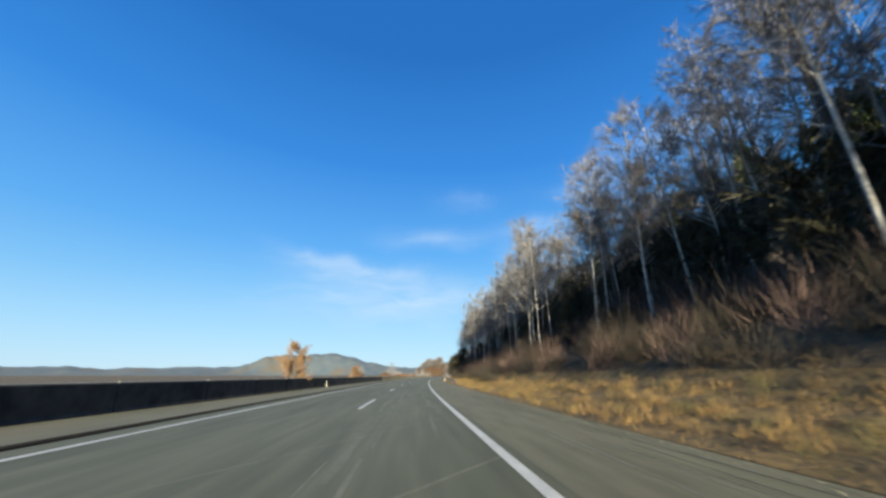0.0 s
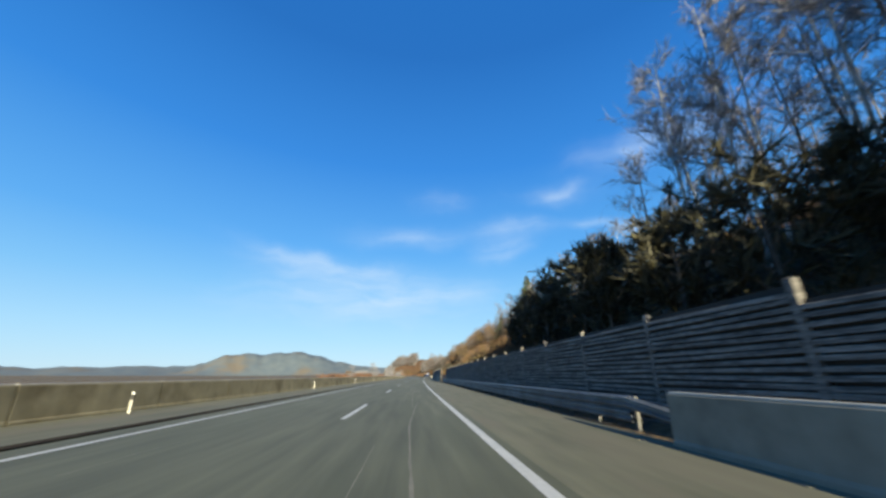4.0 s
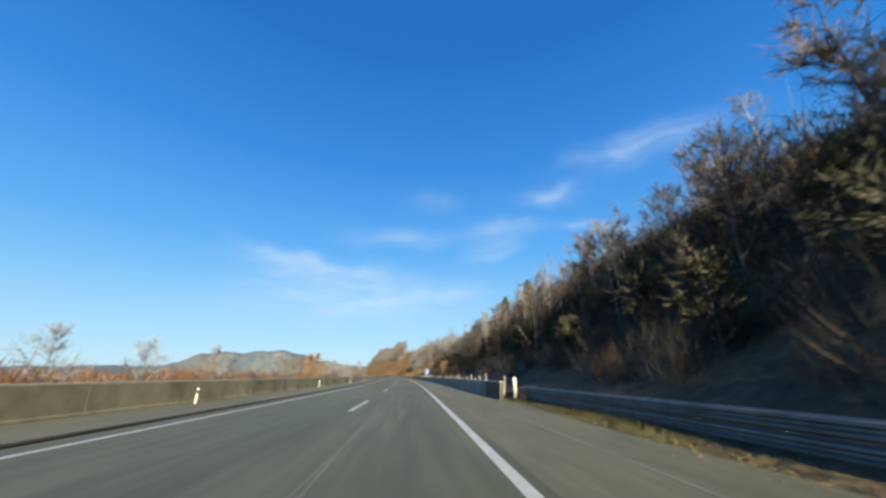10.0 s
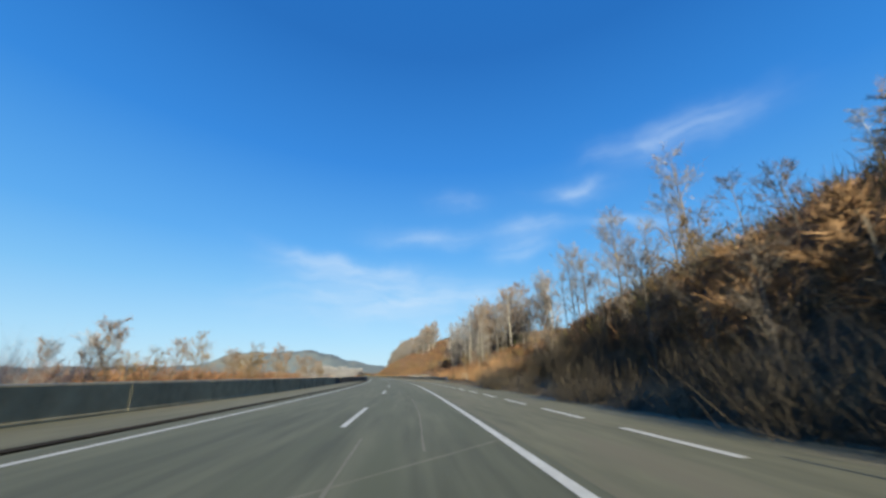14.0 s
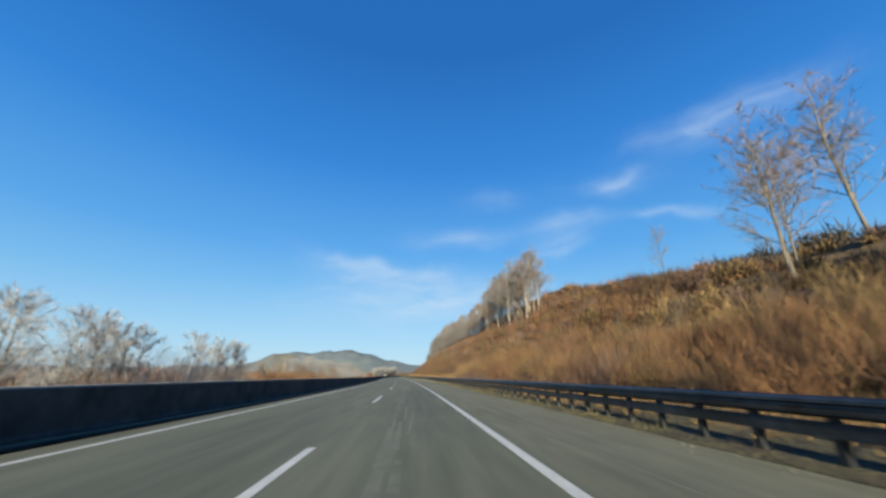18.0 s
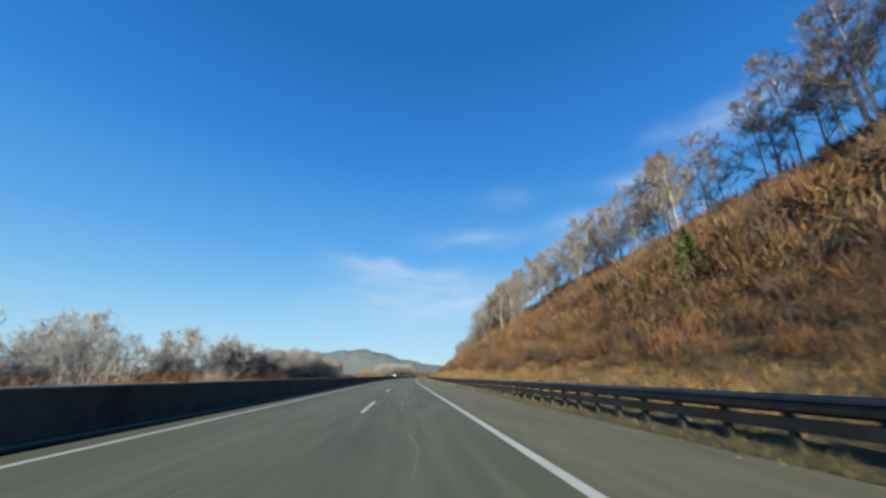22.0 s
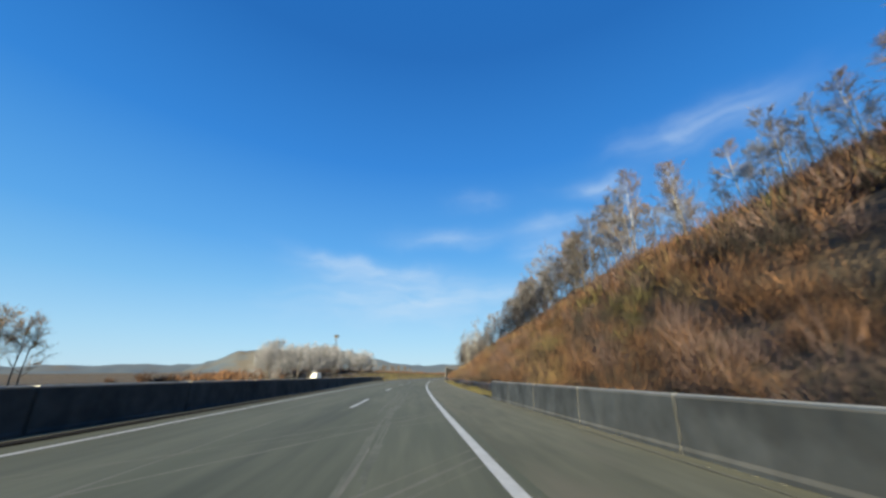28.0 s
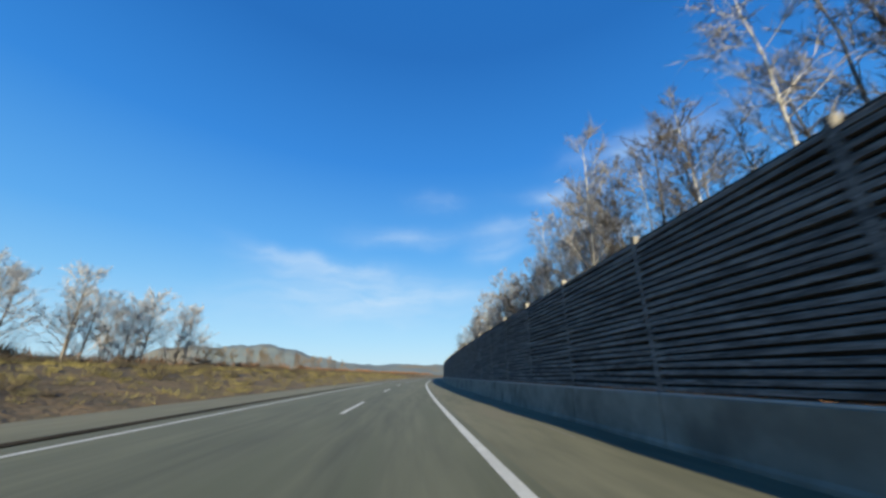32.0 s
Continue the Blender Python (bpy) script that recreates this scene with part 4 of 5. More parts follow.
def shrubs(name, label, s0, s1, u0, u1, number, r0, r1, each, wide, mat, power=1.0, seed=1, rise=1.3, tall=0.0):
    """Rounded winter shrubs: fine twigs that fan out from many points of a low dome."""
    g = np.random.default_rng(seed)
    number = int(number)
    s, u = g.uniform(s0, s1, number), u0 + (u1 - u0) * g.random(number) ** power
    clear = (s > 445) & (s < 457) & (u > 0) & (u < 8.2)
    s, u = s[~clear], u[~clear]
    number = len(s)
    r = g.uniform(r0, r1, number)
    hgt = r * rise * g.uniform(0.8, 1.25, number)
    stems = each // 8
    k = np.repeat(np.arange(number), each)
    d = g.normal(size=(len(k), 3))
    d[:, 2] = np.abs(d[:, 2]) + 0.15
    d /= np.linalg.norm(d, axis=1, keepdims=True)
    q = g.random(len(k))[:, None] ** 0.5
    off = d * q * np.stack([r[k], r[k], hgt[k] * 0.8], 1) * g.uniform(0.6, 1.05, (len(k), 1))
    up = tall * g.random(number)
    base = place(s[k], u[k], height(s[k], u[k]) - 0.1 + up[k]) + off
    way = d * 0.55 + np.array([0, 0, 0.75]) + g.normal(0, 0.42, d.shape)
    far = np.clip(np.abs(u[k]) / 16, 0.6, 2.2)
    size = r[k] * g.uniform(0.28, 0.75, len(k))
    first = spikes(base, way, size, 0.62 * wide * g.uniform(0.6, 1.5, len(k)) * far, g)
    k = np.repeat(np.arange(number), stems)
    d = np.stack([g.normal(0, 0.45, len(k)), g.normal(0, 0.45, len(k)), np.ones(len(k))], 1)
    base = place(s[k], u[k], height(s[k], u[k]) - 0.1 + up[k]) + np.stack([g.normal(0, 0.15, len(k)), g.normal(0, 0.15, len(k)), np.zeros(len(k))], 1) * r[k, None]
    v, f = joined(first, spikes(base, d, hgt[k] * g.uniform(0.8, 1.2, len(k)), wide * 0.7 * np.clip(np.abs(u[k]) / 16, 0.6, 2.2), g))
    return tagged(new(name, mesh_of(name, v, f, mat)), label, "brush", kind="stuff")


def thicket(label, s0, s1, u0, u1, mat, share, seed, rise=1.35, r0=0.8, r1=1.6, tall=0.0):
    """Shrubs of one colour over a slope: fine and close near the road, coarser up the hill. share: how much of the ground they take."""
    mid = min(max(14.0, u0 + 3), u1)
    near, far = (s1 - s0) * (mid - u0), (s1 - s0) * (u1 - mid)
    shrubs("slope_brush", label + " near the road", s0, s1, u0, mid, near * share / 1.9, r0, r1, 200, 0.042, mat, 1.0, seed, rise, tall)
    if far > 0:
        shrubs("slope_brush", label + " up the hill", s0, s1, mid, u1, far * share / 1.9, r0 * 1.15, r1 * 1.2, 80, 0.088, mat, 1.15, seed + 100, rise, tall)


brush("dry_grass", "tall sunlit straw-coloured grass on a verge", -20, 100, 3.9, 9.5, 45000, 0.12, 0.4, 0.008, 0.022, M_STRAW, 0.5, 0, 0.9, seed=2)
shrubs("dry_grass_tufts", "golden dead grass tufts on a verge", -5, 130, 4.1, 7.8, 900, 0.22, 0.5, 76, 0.024, M_STRAW, 1.0, 83, 1.2)
shrubs("dry_grass_tufts", "olive grass tussocks on a verge", -5, 130, 4.1, 8.0, 500, 0.22, 0.5, 70, 0.024, M_OLIVE, 1.0, 141, 1.1)
# blackish tufts added as the shade along the upper verge
shrubs("dry_grass_tufts", "blackish weeds imitating shade at the top of a verge", -5, 130, 7.2, 10, 420, 0.3, 0.6, 76, 0.024, M_DARKBRUSH, 1.0, 142, 1.1)
# dark tufts for the shadows between the golden ones
shrubs("dry_grass_tufts", "dark brown weeds imitating shade among grass on a verge", -5, 130, 4.3, 9.5, 900, 0.2, 0.45, 60, 0.022, M_DARKBRUSH, 1.0, 85, 1.0)
shrubs("dry_grass_tufts", "tangled brown grass tufts on a verge", -20, 130, 4.3, 9.5, 700, 0.25, 0.5, 70, 0.022, M_OCHRE, 1.0, 32, 0.8)
# woodland shade on the first slope is put into the undergrowth's colour
thicket("brown undergrowth in a shade-dark tone", -30, 40, 8.5, 38, M_DARKBRUSH, 0.45, 3, 1.1)
thicket("brown undergrowth in a shade-dark tone", 40, 130, 6.6, 38, M_DARKBRUSH, 0.6, 31, 1.1)
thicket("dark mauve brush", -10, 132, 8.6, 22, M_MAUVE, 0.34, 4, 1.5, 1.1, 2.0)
thicket("shade-dark brown brush", -10, 132, 8.6, 22, M_DARKBRUSH, 0.3, 84, 1.5, 1.1, 2.0)
thicket("ochre shrubs", 125, 320, 8, 56, M_OCHRE, 0.42, 5)
thicket("rusty shrubs", 125, 320, 8, 56, M_BRUSH, 0.26, 6)
shrubs("slope_brush", "tall tan and rust brush on a sunlit slope", 205, 300, 18, 46, 420, 1.3, 2.4, 90, 0.06, M_LEAF, 1.0, 97, 1.5)
thicket("olive shrubs", 125, 320, 8, 56, M_OLIVE, 0.12, 61)
# dark colour here stands for the deep shade inside the wood
thicket("shade-dark thicket", 300, 500, 6, 42, M_DARKBRUSH, 0.55, 7, 1.6, 1.0, 1.9)
thicket("olive thicket", 300, 500, 15, 42, M_OLIVE, 0.14, 8, 1.8, 1.1, 2.1)
thicket("rusty thicket", 300, 500, 15, 42, M_BRUSH, 0.18, 62, 1.9, 1.2, 2.2)
thicket("ochre thicket", 300, 470, 16, 42, M_OCHRE, 0.26, 87, 2.0, 1.2, 2.2)
shrubs("slope_brush", "tall ochre brush along the crest of a dark wood", 312, 475, 15, 27, 300, 1.5, 2.6, 90, 0.06, M_LEAF, 1.0, 121, 1.7)
shrubs("slope_brush", "reddish shrubs at the edge of a dark wood", 306, 350, 6.5, 9, 9, 0.8, 1.2, 260, 0.022, M_BRUSH, 1.0, 9, 1.5)
brush("verge_grass", "yellow-green grass beside a guard rail", 302, 350, 3.65, 4.75, 42000, 0.10, 0.30, 0.012, 0.03, M_GREEN, 0.4, 0, 0.5, seed=9)
thicket("rust-brown shrubs", 470, 660, 9.5, 34, M_BRUSH, 0.24, 10, 1.15, 0.7, 1.3)
shrubs("slope_brush", "golden tall grass and shrubs at the foot of a wooded bank", 500, 548, 8.6, 13.5, 150, 0.7, 1.3, 220, 0.032, M_LEAF, 1.0, 70, 1.5)
shrubs("slope_brush", "tall rust-brown brush close behind a guard rail", 596, 650, 6.8, 14, 170, 1.1, 1.9, 190, 0.04, M_BRUSH, 1.0, 88, 1.6)
shrubs("slope_brush", "tall tan brush close behind a guard rail", 596, 660, 7.2, 15, 120, 1.0, 1.8, 190, 0.04, M_OCHRE, 1.0, 89, 1.6)
shrubs("slope_brush", "wine-brown bramble close behind a guard rail", 592, 668, 6.4, 13, 130, 0.7, 1.4, 190, 0.036, M_MAUVE, 1.0, 98, 1.3)
# hollows of shade in the bank, made of dark-coloured shrubs
shrubs("slope_brush", "dark bramble as shaded hollows on a brushy bank", 592, 890, 8.5, 17, 460, 0.8, 1.5, 150, 0.04, M_DARKBRUSH, 1.0, 99, 1.5)
# dark tufts deepen the ground below the rail like its shade
shrubs("dry_grass_tufts", "weeds and bramble darkened as shade under a guard rail", 532, 880, 4.45, 6.2, 1500, 0.16, 0.42, 40, 0.026, M_DARKBRUSH, 1.0, 101, 0.9)
shrubs("dry_grass_tufts", "dark weeds along a kerb under a guard rail", 566, 882, 3.8, 4.5, 1400, 0.14, 0.36, 36, 0.024, M_DARKBRUSH, 1.0, 131, 0.9)
shrubs("slope_brush", "golden leafy shrubs at the foot of a brushy bank", 606, 664, 7.6, 11.5, 24, 1.2, 1.9, 330, 0.034, M_LEAF, 1.0, 132, 1.4)
# more dark shrubs in place of shade low on the bank
shrubs("slope_brush", "dark shrubs as shaded hollows at the foot of a brushy bank", 606, 668, 7.4, 10.5, 20, 1.2, 1.8, 330, 0.034, M_DARKBRUSH, 1.0, 133, 1.4)
shrubs("slope_brush", "wine-brown shrubs at the foot of a brushy bank", 606, 668, 7.4, 10.5, 20, 1.1, 1.6, 330, 0.034, M_MAUVE, 1.0, 134, 1.3)
shrubs("dry_grass_tufts", "dark bramble patches on a grassy bank", 650, 890, 5.4, 9.6, 230, 0.35, 0.8, 90, 0.026, M_DARKBRUSH, 1.0, 135, 0.7)
shrubs("dry_grass_tufts", "red-brown bramble patches on a grassy bank", 650, 890, 5.4, 9.8, 260, 0.4, 0.9, 90, 0.026, M_BRUSH, 1.0, 136, 0.7)
shrubs("dry_grass_tufts", "olive-brown tufts on a grassy bank", 575, 890, 5.2, 10.6, 1500, 0.2, 0.5, 40, 0.026, M_OLIVE, 1.0, 102, 0.8)
thicket("golden shrubs", 600, 665, 10, 34, M_OCHRE, 0.22, 71, 1.3, 0.8, 1.5)
shrubs("slope_brush", "tall rust-brown brush below a row of slim trees", 518, 562, 9.6, 14, 60, 1.0, 1.7, 220, 0.036, M_BRUSH, 1.0, 143, 1.6)
# shadow at the bank's foot, given by dark clumps
shrubs("slope_brush", "dark bramble as shadow at the foot of a wooded bank", 526, 566, 8.0, 10.4, 46, 0.6, 1.1, 170, 0.03, M_DARKBRUSH, 1.0, 144, 1.3)
thicket("mauve shrubs", 470, 660, 9.5, 34, M_MAUVE, 0.1, 63, 1.15, 0.7, 1.3)
thicket("ochre shrubs", 470, 556, 9.5, 34, M_OCHRE, 0.26, 11, 1.15, 0.7, 1.3)
thicket("ochre shrubs", 602, 660, 9.5, 34, M_OCHRE, 0.26, 75, 1.15, 0.7, 1.3)
thicket("low dark bramble", 556, 604, 8, 34, M_DARKBRUSH, 0.3, 76, 0.6, 0.6, 1.2)
shrubs("slope_brush", "tall brown brush below the trees of a crest", 625, 1060, 19, 34, 900, 1.4, 2.4, 110, 0.06, M_BRUSH, 1.0, 81, 1.5)
shrubs("slope_brush", "tall grey-brown brush below the trees of a crest", 625, 1060, 19, 34, 500, 1.4, 2.4, 110, 0.06, M_MAUVE, 1.0, 82, 1.5)
thicket("sunlit rust-brown shrubs", 625, 905, 10.0, 38, M_BRUSH, 0.5, 12)
thicket("mauve-brown shrubs", 625, 905, 10.5, 38, M_MAUVE, 0.16, 64)
thicket("olive shrubs", 625, 905, 14, 38, M_OLIVE, 0.08, 65)
thicket("ochre and olive shrubs", 625, 905, 10.5, 38, M_OCHRE, 0.2, 13)
shrubs("slope_brush", "red-brown shrubs above a grassy bank", 660, 890, 9.6, 14.5, 520, 0.7, 1.2, 150, 0.036, M_BRUSH, 1.0, 72, 1.4)
shrubs("slope_brush", "dark shrubs on the crest of an open slope", 560, 690, 30, 62, 520, 1.0, 2.0, 60, 0.11, M_DARKBRUSH, 1.0, 73, 1.2)
thicket("shade-dark thorny shrubs", 625, 885, 10.5, 38, M_DARKBRUSH, 0.1, 33)
# dark shrubs scattered as shadow patches within the brush
thicket("shade-dark thorny shrubs", 885, 1050, 5.4, 36, M_DARKBRUSH, 0.24, 86)
brush("dry_grass", "straw-coloured grass on a strip below brush", 560, 900, 4.8, 11, 70000, 0.12, 0.4, 0.014, 0.04, M_STRAW, 0.5, 0, 0.5, seed=14)
shrubs("dry_grass_tufts", "dense straw tufts on a bank below brush", 575, 890, 5.0, 10.8, 5200, 0.3, 0.7, 46, 0.026, M_STRAW, 1.0, 35, 0.8)
shrubs("dry_grass_tufts", "brown tufts on a grassy bank", 640, 890, 5.2, 10.4, 1500, 0.2, 0.5, 34, 0.026, M_OCHRE, 1.0, 79, 0.8)
shrubs("dry_grass_tufts", "rusty tufts on a grassy bank", 640, 890, 6.0, 10.6, 700, 0.2, 0.5, 40, 0.026, M_BRUSH, 1.0, 80, 0.8)
thicket("dense rust-brown shrubs", 885, 1060, 5.2, 36, M_BRUSH, 0.42, 15)
shrubs("slope_brush", "red-brown bramble and shrubs behind a barrier", 885, 1048, 5.0, 9.5, 380, 0.5, 1.1, 170, 0.03, M_BRUSH, 1.0, 68, 1.3)
shrubs("slope_brush", "tan bramble and shrubs behind a barrier", 885, 1048, 5.0, 9.0, 200, 0.4, 0.9, 170, 0.03, M_OCHRE, 1.0, 69, 1.3)
# dark brush in place of the shade behind this rail
shrubs("slope_brush", "bramble darkened as shade just behind a guard rail", 938, 1032, 5.0, 8.2, 230, 0.5, 1.1, 170, 0.03, M_DARKBRUSH, 1.0, 103, 1.3)
thicket("mauve-brown shrubs", 885, 1060, 5.2, 36, M_MAUVE, 0.22, 66)
thicket("olive shrubs", 885, 1060, 9, 36, M_OLIVE, 0.07, 67)
thicket("ochre shrubs", 885, 1060, 5.2, 36, M_OCHRE, 0.13, 16)
shrubs("slope_brush", "brown bramble among boulders of a bank", 818, 862, 5.0, 8.6, 90, 0.3, 0.65, 90, 0.026, M_MAUVE, 1.0, 78, 0.9)
thicket("rusty shrubs", 1048, 1300, 11, 34, M_BRUSH, 0.25, 17, 1.5, 0.9, 1.8)
# shade beneath the rail, added as dark-coloured tufts
shrubs("dry_grass_tufts", "weeds darkened as shade under a guard rail", 940, 1028, 4.3, 6.0, 420, 0.2, 0.45, 46, 0.026, M_DARKBRUSH, 1.0, 145, 0.9)
shrubs("dry_grass_tufts", "pale tan bleached grass behind a guard rail", 984, 1032, 4.6, 6.4, 110, 0.25, 0.5, 60, 0.03, M_STRAW, 1.0, 77, 0.8)
brush("verge_grass", "mossy yellow grass under a guard rail", 938, 1030, 3.8, 5.2, 60000, 0.10, 0.30, 0.015, 0.03, M_GREEN, 0.4, seed=18)
brush("verge_grass", "thin olive grass along a kerb", 600, 880, 3.74, 4.9, 60000, 0.08, 0.30, 0.012, 0.03, M_GREEN, 0.5, 0, 0.7, seed=34)
shrubs("dry_grass_tufts", "yellow-green tufts of grass under a guard rail", 600, 885, 3.78, 4.7, 2000, 0.15, 0.38, 30, 0.026, M_GREEN, 1.0, 74, 0.9)
shrubs("hedge_brush", "tall red-brown shrubs beyond the median", 330, 895, -58, -31, 1700, 1.4, 2.8, 36, 0.06, M_BRUSH, 1.0, 19, 1.3)
shrubs("hedge_brush", "low red-brown brush close behind the median barrier", 312, 545, -21, -13.6, 700, 0.7, 1.3, 80, 0.035, M_BRUSH, 1.0, 95, 1.3)
shrubs("hedge_brush", "low rusty brush close behind the median barrier", 600, 760, -24, -13, 480, 0.8, 1.4, 80, 0.035, M_BRUSH, 1.0, 96, 1.3)
for s0, s1, number in ((534, 562, 10), (603, 621, 15), (448, 475, 8), (690, 752, 16)):
    shrubs("hedge_brush", "pale grey whippy bushes behind the median barrier", s0, s1, -21, -15, number, 1.5, 2.3, 420, 0.022, M_TWIG_PALE, 1.0, 104 + number, 1.7)
shrubs("hedge_brush", "dark hedge on a grassy bank", 1010, 1300, -40, -15, 1000, 0.5, 1.1, 60, 0.05, M_DARKBRUSH, 1.0, 20, 0.8)
shrubs("dry_grass_tufts", "olive grass tufts on a roadside bank", 1012, 1220, -26, -13, 2200, 0.3, 0.7, 34, 0.035, M_OLIVE, 1.0, 36, 0.7)
shrubs("hedge_brush", "brown shrubs far along the road", 1000, 1600, -70, -40, 700, 1.2, 2.6, 60, 0.12, M_BRUSH, 1.0, 22, 1.0)


# ---- boulders in the bank ----
def boulder_mesh(seed):
    bm = bmesh.new()
    bmesh.ops.create_icosphere(bm, subdivisions=2, radius=0.5)
    for vert in bm.verts:
        n = noise.noise(vert.co * 2.2 + Vector((seed * 3.1, 0, 0)))
        vert.co *= 1 + 0.75 * n
        vert.co.z *= 0.9
    bmesh.ops.transform(bm, matrix=Matrix.Rotation(seed * 1.1, 4, "X"), verts=bm.verts)
    me = bpy.data.meshes.new("boulder")
    bm.to_mesh(me)
    bm.free()
    me.materials.append(M_ROCK)
    return me


rocks = [boulder_mesh(k) for k in range(4)]
g = np.random.default_rng(8)
for k in range(70):
    s = g.uniform(824, 840) if k < 46 else g.uniform(838, 856)
    u = 5.0 + 2.8 * g.random() ** 1.2
    size = g.uniform(0.4, 1.25)
    ob = new("boulder", rocks[k % 4])
    ob.matrix_world = at(s, u, float(height(s, u)) + 0.02 * size, g.uniform(0, 360), 1.0) @ Matrix.Diagonal((size * g.uniform(0.8, 1.3), size, size * g.uniform(0.7, 1.1), 1))
    tagged(ob, "rough grey-brown boulder sunk in a grassy bank", "boulder", group="boulders of the bank")


# ---- service sign ----
sign = thing("road_sign", "tall blue service sign with white border and pictogram blocks", "road sign", pos=at(455.6, 7.1, float(height(455.6, 7.1))))
zs = 1.22 - float(height(455.6, 7.1))
part("panel", mesh_of("panel", *box(-0.70, 0.70, -0.02, 0.02, zs, zs + 2.08), M_CAP), sign)
part("blue_field", mesh_of("blue_field", *box(-0.655, 0.655, -0.028, -0.021, zs + 0.045, zs + 2.035), M_BLUE), sign, label="blue face")
for name, x0, x1, z0, z1 in (("white_block", -0.40, 0.32, 0.95, 1.35), ("white_block", -0.42, -0.12, 0.35, 0.95), ("white_bar", -0.2, 0.25, 1.62, 1.82), ("white_bar", 0.05, 0.42, 0.55, 0.7), ("white_block", 0.02, 0.3, 1.35, 1.5)):
    part(name, mesh_of(name, *box(x0, x1, -0.034, -0.029, zs + z0, zs + z1), M_CAP), sign, label="white pictogram shape")
for x in (-0.4, 0.4):
    part("post", mesh_of("post", *tube([(x, 0.06, -0.2), (x, 0.06, zs + 2.0)], [0.04, 0.04], 8), M_STEEL), sign)


# ---- marker posts ----
def marker():
    ob = thing("marker_post", "white roadside marker post with a black band", "marker post", group="marker posts", pos=at(-420, -300, float(height(-420, -300))))
    part("stem", mesh_of("stem", *box(-0.06, 0.06, -0.035, 0.035, -0.1, 0.62, 0.0), M_CAP), ob)
    part("band", mesh_of("band", *box(-0.062, 0.062, -0.037, 0.037, 0.62, 0.88), M_BLACK), ob, label="black band")
    part("cap", mesh_of("cap", *box(-0.06, 0.06, -0.035, 0.035, 0.88, 0.98, 0.02), M_WHITE), ob)
    part("reflector", mesh_of("reflector", *box(-0.03, 0.03, -0.042, -0.038, 0.74, 0.86), M_CAP), ob, label="pale reflector")
    return ob


post0 = marker()
for s in (45, *np.arange(120.5, 450, 25.0)):
    copy_thing(post0, at(s, -11.8, 0.0, 180, 0.72))
for s, u in ((518.2, 8.9), (522.5, 9.2), (455.3, 4.6)):
    copy_thing(post0, at(s, u, float(height(s, u))))

# ---- wildlife fence behind the barrier ----
fence = thing("wire_fence", "low wire fence on pale posts behind the barrier", "fence")
stake = mesh_of("stake", *tube([(0, 0, -0.4), (0.01, 0, 1.32)], [0.045, 0.04], 7), M_BIRCH)
stout = mesh_of("stout_stake", *box(-0.09, 0.09, -0.09, 0.09, -0.4, 1.12, 0.03), M_CAP)
n = 0
for s in np.arange(347, 458, 2.6):
    z = float(height(s, 4.35))
    part("stake", stout if n in (0, 2, 41) else stake, fence, at(s, 4.35, z - 0.15 * (n % 3)) @ pose(0, 0, 0, 3 * math.sin(n * 2.1), 4 * math.sin(n * 1.3)))
    n += 1
for dz in (0.5, 0.8, 1.05):
    ss = np.arange(347, 456, 2.6)
    part("wire", mesh_of("wire", *tube(place(ss, 4.35, height(ss, 4.35) + dz), np.full(len(ss), 0.004), 4), M_POST), fence)

# ---- leaning poles behind the first barrier ----
for k, (s, u, du, ds, ln) in enumerate(((213.0, 3.98, -0.1, 0.6, 4.1), (105.4, 4.6, 2.1, 0.1, 2.3), (106.3, 4.6, 1.2, 0.1, 1.5), (106.0, 4.7, 0.75, 0.2, 1.4))):
    z = float(height(s, u))
    a, b = place(s, u, z - 0.1), place(s + ds, u + du, z + ln)
    ob = new("leaning_pole", mesh_of("leaning_pole", *tube([a, (a + b) / 2 + 0.02, b], [0.035, 0.03, 0.022], 7), M_BIRCH))
    tagged(ob, "pale bare pole leaning over scrub", "pole", group="leaning poles")

# ---- plate on the sunlit barrier ----
plate = thing("warning_plate", "small dark plate with a red edge on a concrete barrier", "sign plate", pos=at(903.6, 3.44, 0.36))
part("board", mesh_of("board", *box(-0.02, 0.0, -0.2, 0.2, 0, 0.34), M_BLACK), plate)
part("red_edge", mesh_of("red_edge", *box(-0.024, 0.0, -0.27, -0.202, 0, 0.34), M_RED), plate, label="red edge")

# ---- floodlight mast ----
mast = thing("light_mast", "tall dark lattice mast with a floodlight head", "light mast", pos=at(1082, -48, float(height(1082, -48)), 0, 1.45))
for x, y in ((-0.22, -0.22), (0.22, -0.22), (0.22, 0.22), (-0.22, 0.22)):
    part("leg", mesh_of("leg", *tube([(x * 1.5, y * 1.5, -0.3), (x * 0.6, y * 0.6, 10.4)], [0.05, 0.035], 6), M_POST), mast)
for k in range(14):
    z0, z1 = k * 0.74, (k + 1) * 0.74
    w0, w1 = 0.33 - 0.2 * z0 / 10.4, 0.33 - 0.2 * z1 / 10.4
    sg = 1 if k % 2 else -1
    part("brace", mesh_of("brace", *joined(tube([(-w0 * sg, -w0, z0), (w1 * sg, -w1, z1)], [0.02, 0.02], 4), tube([(-w0 * sg, w0, z0), (w1 * sg, w1, z1)], [0.02, 0.02], 4)), M_POST), mast)
part("platform", mesh_of("platform", *box(-0.55, 0.55, -0.45, 0.45, 10.3, 10.42, 0.02), M_POST), mast)
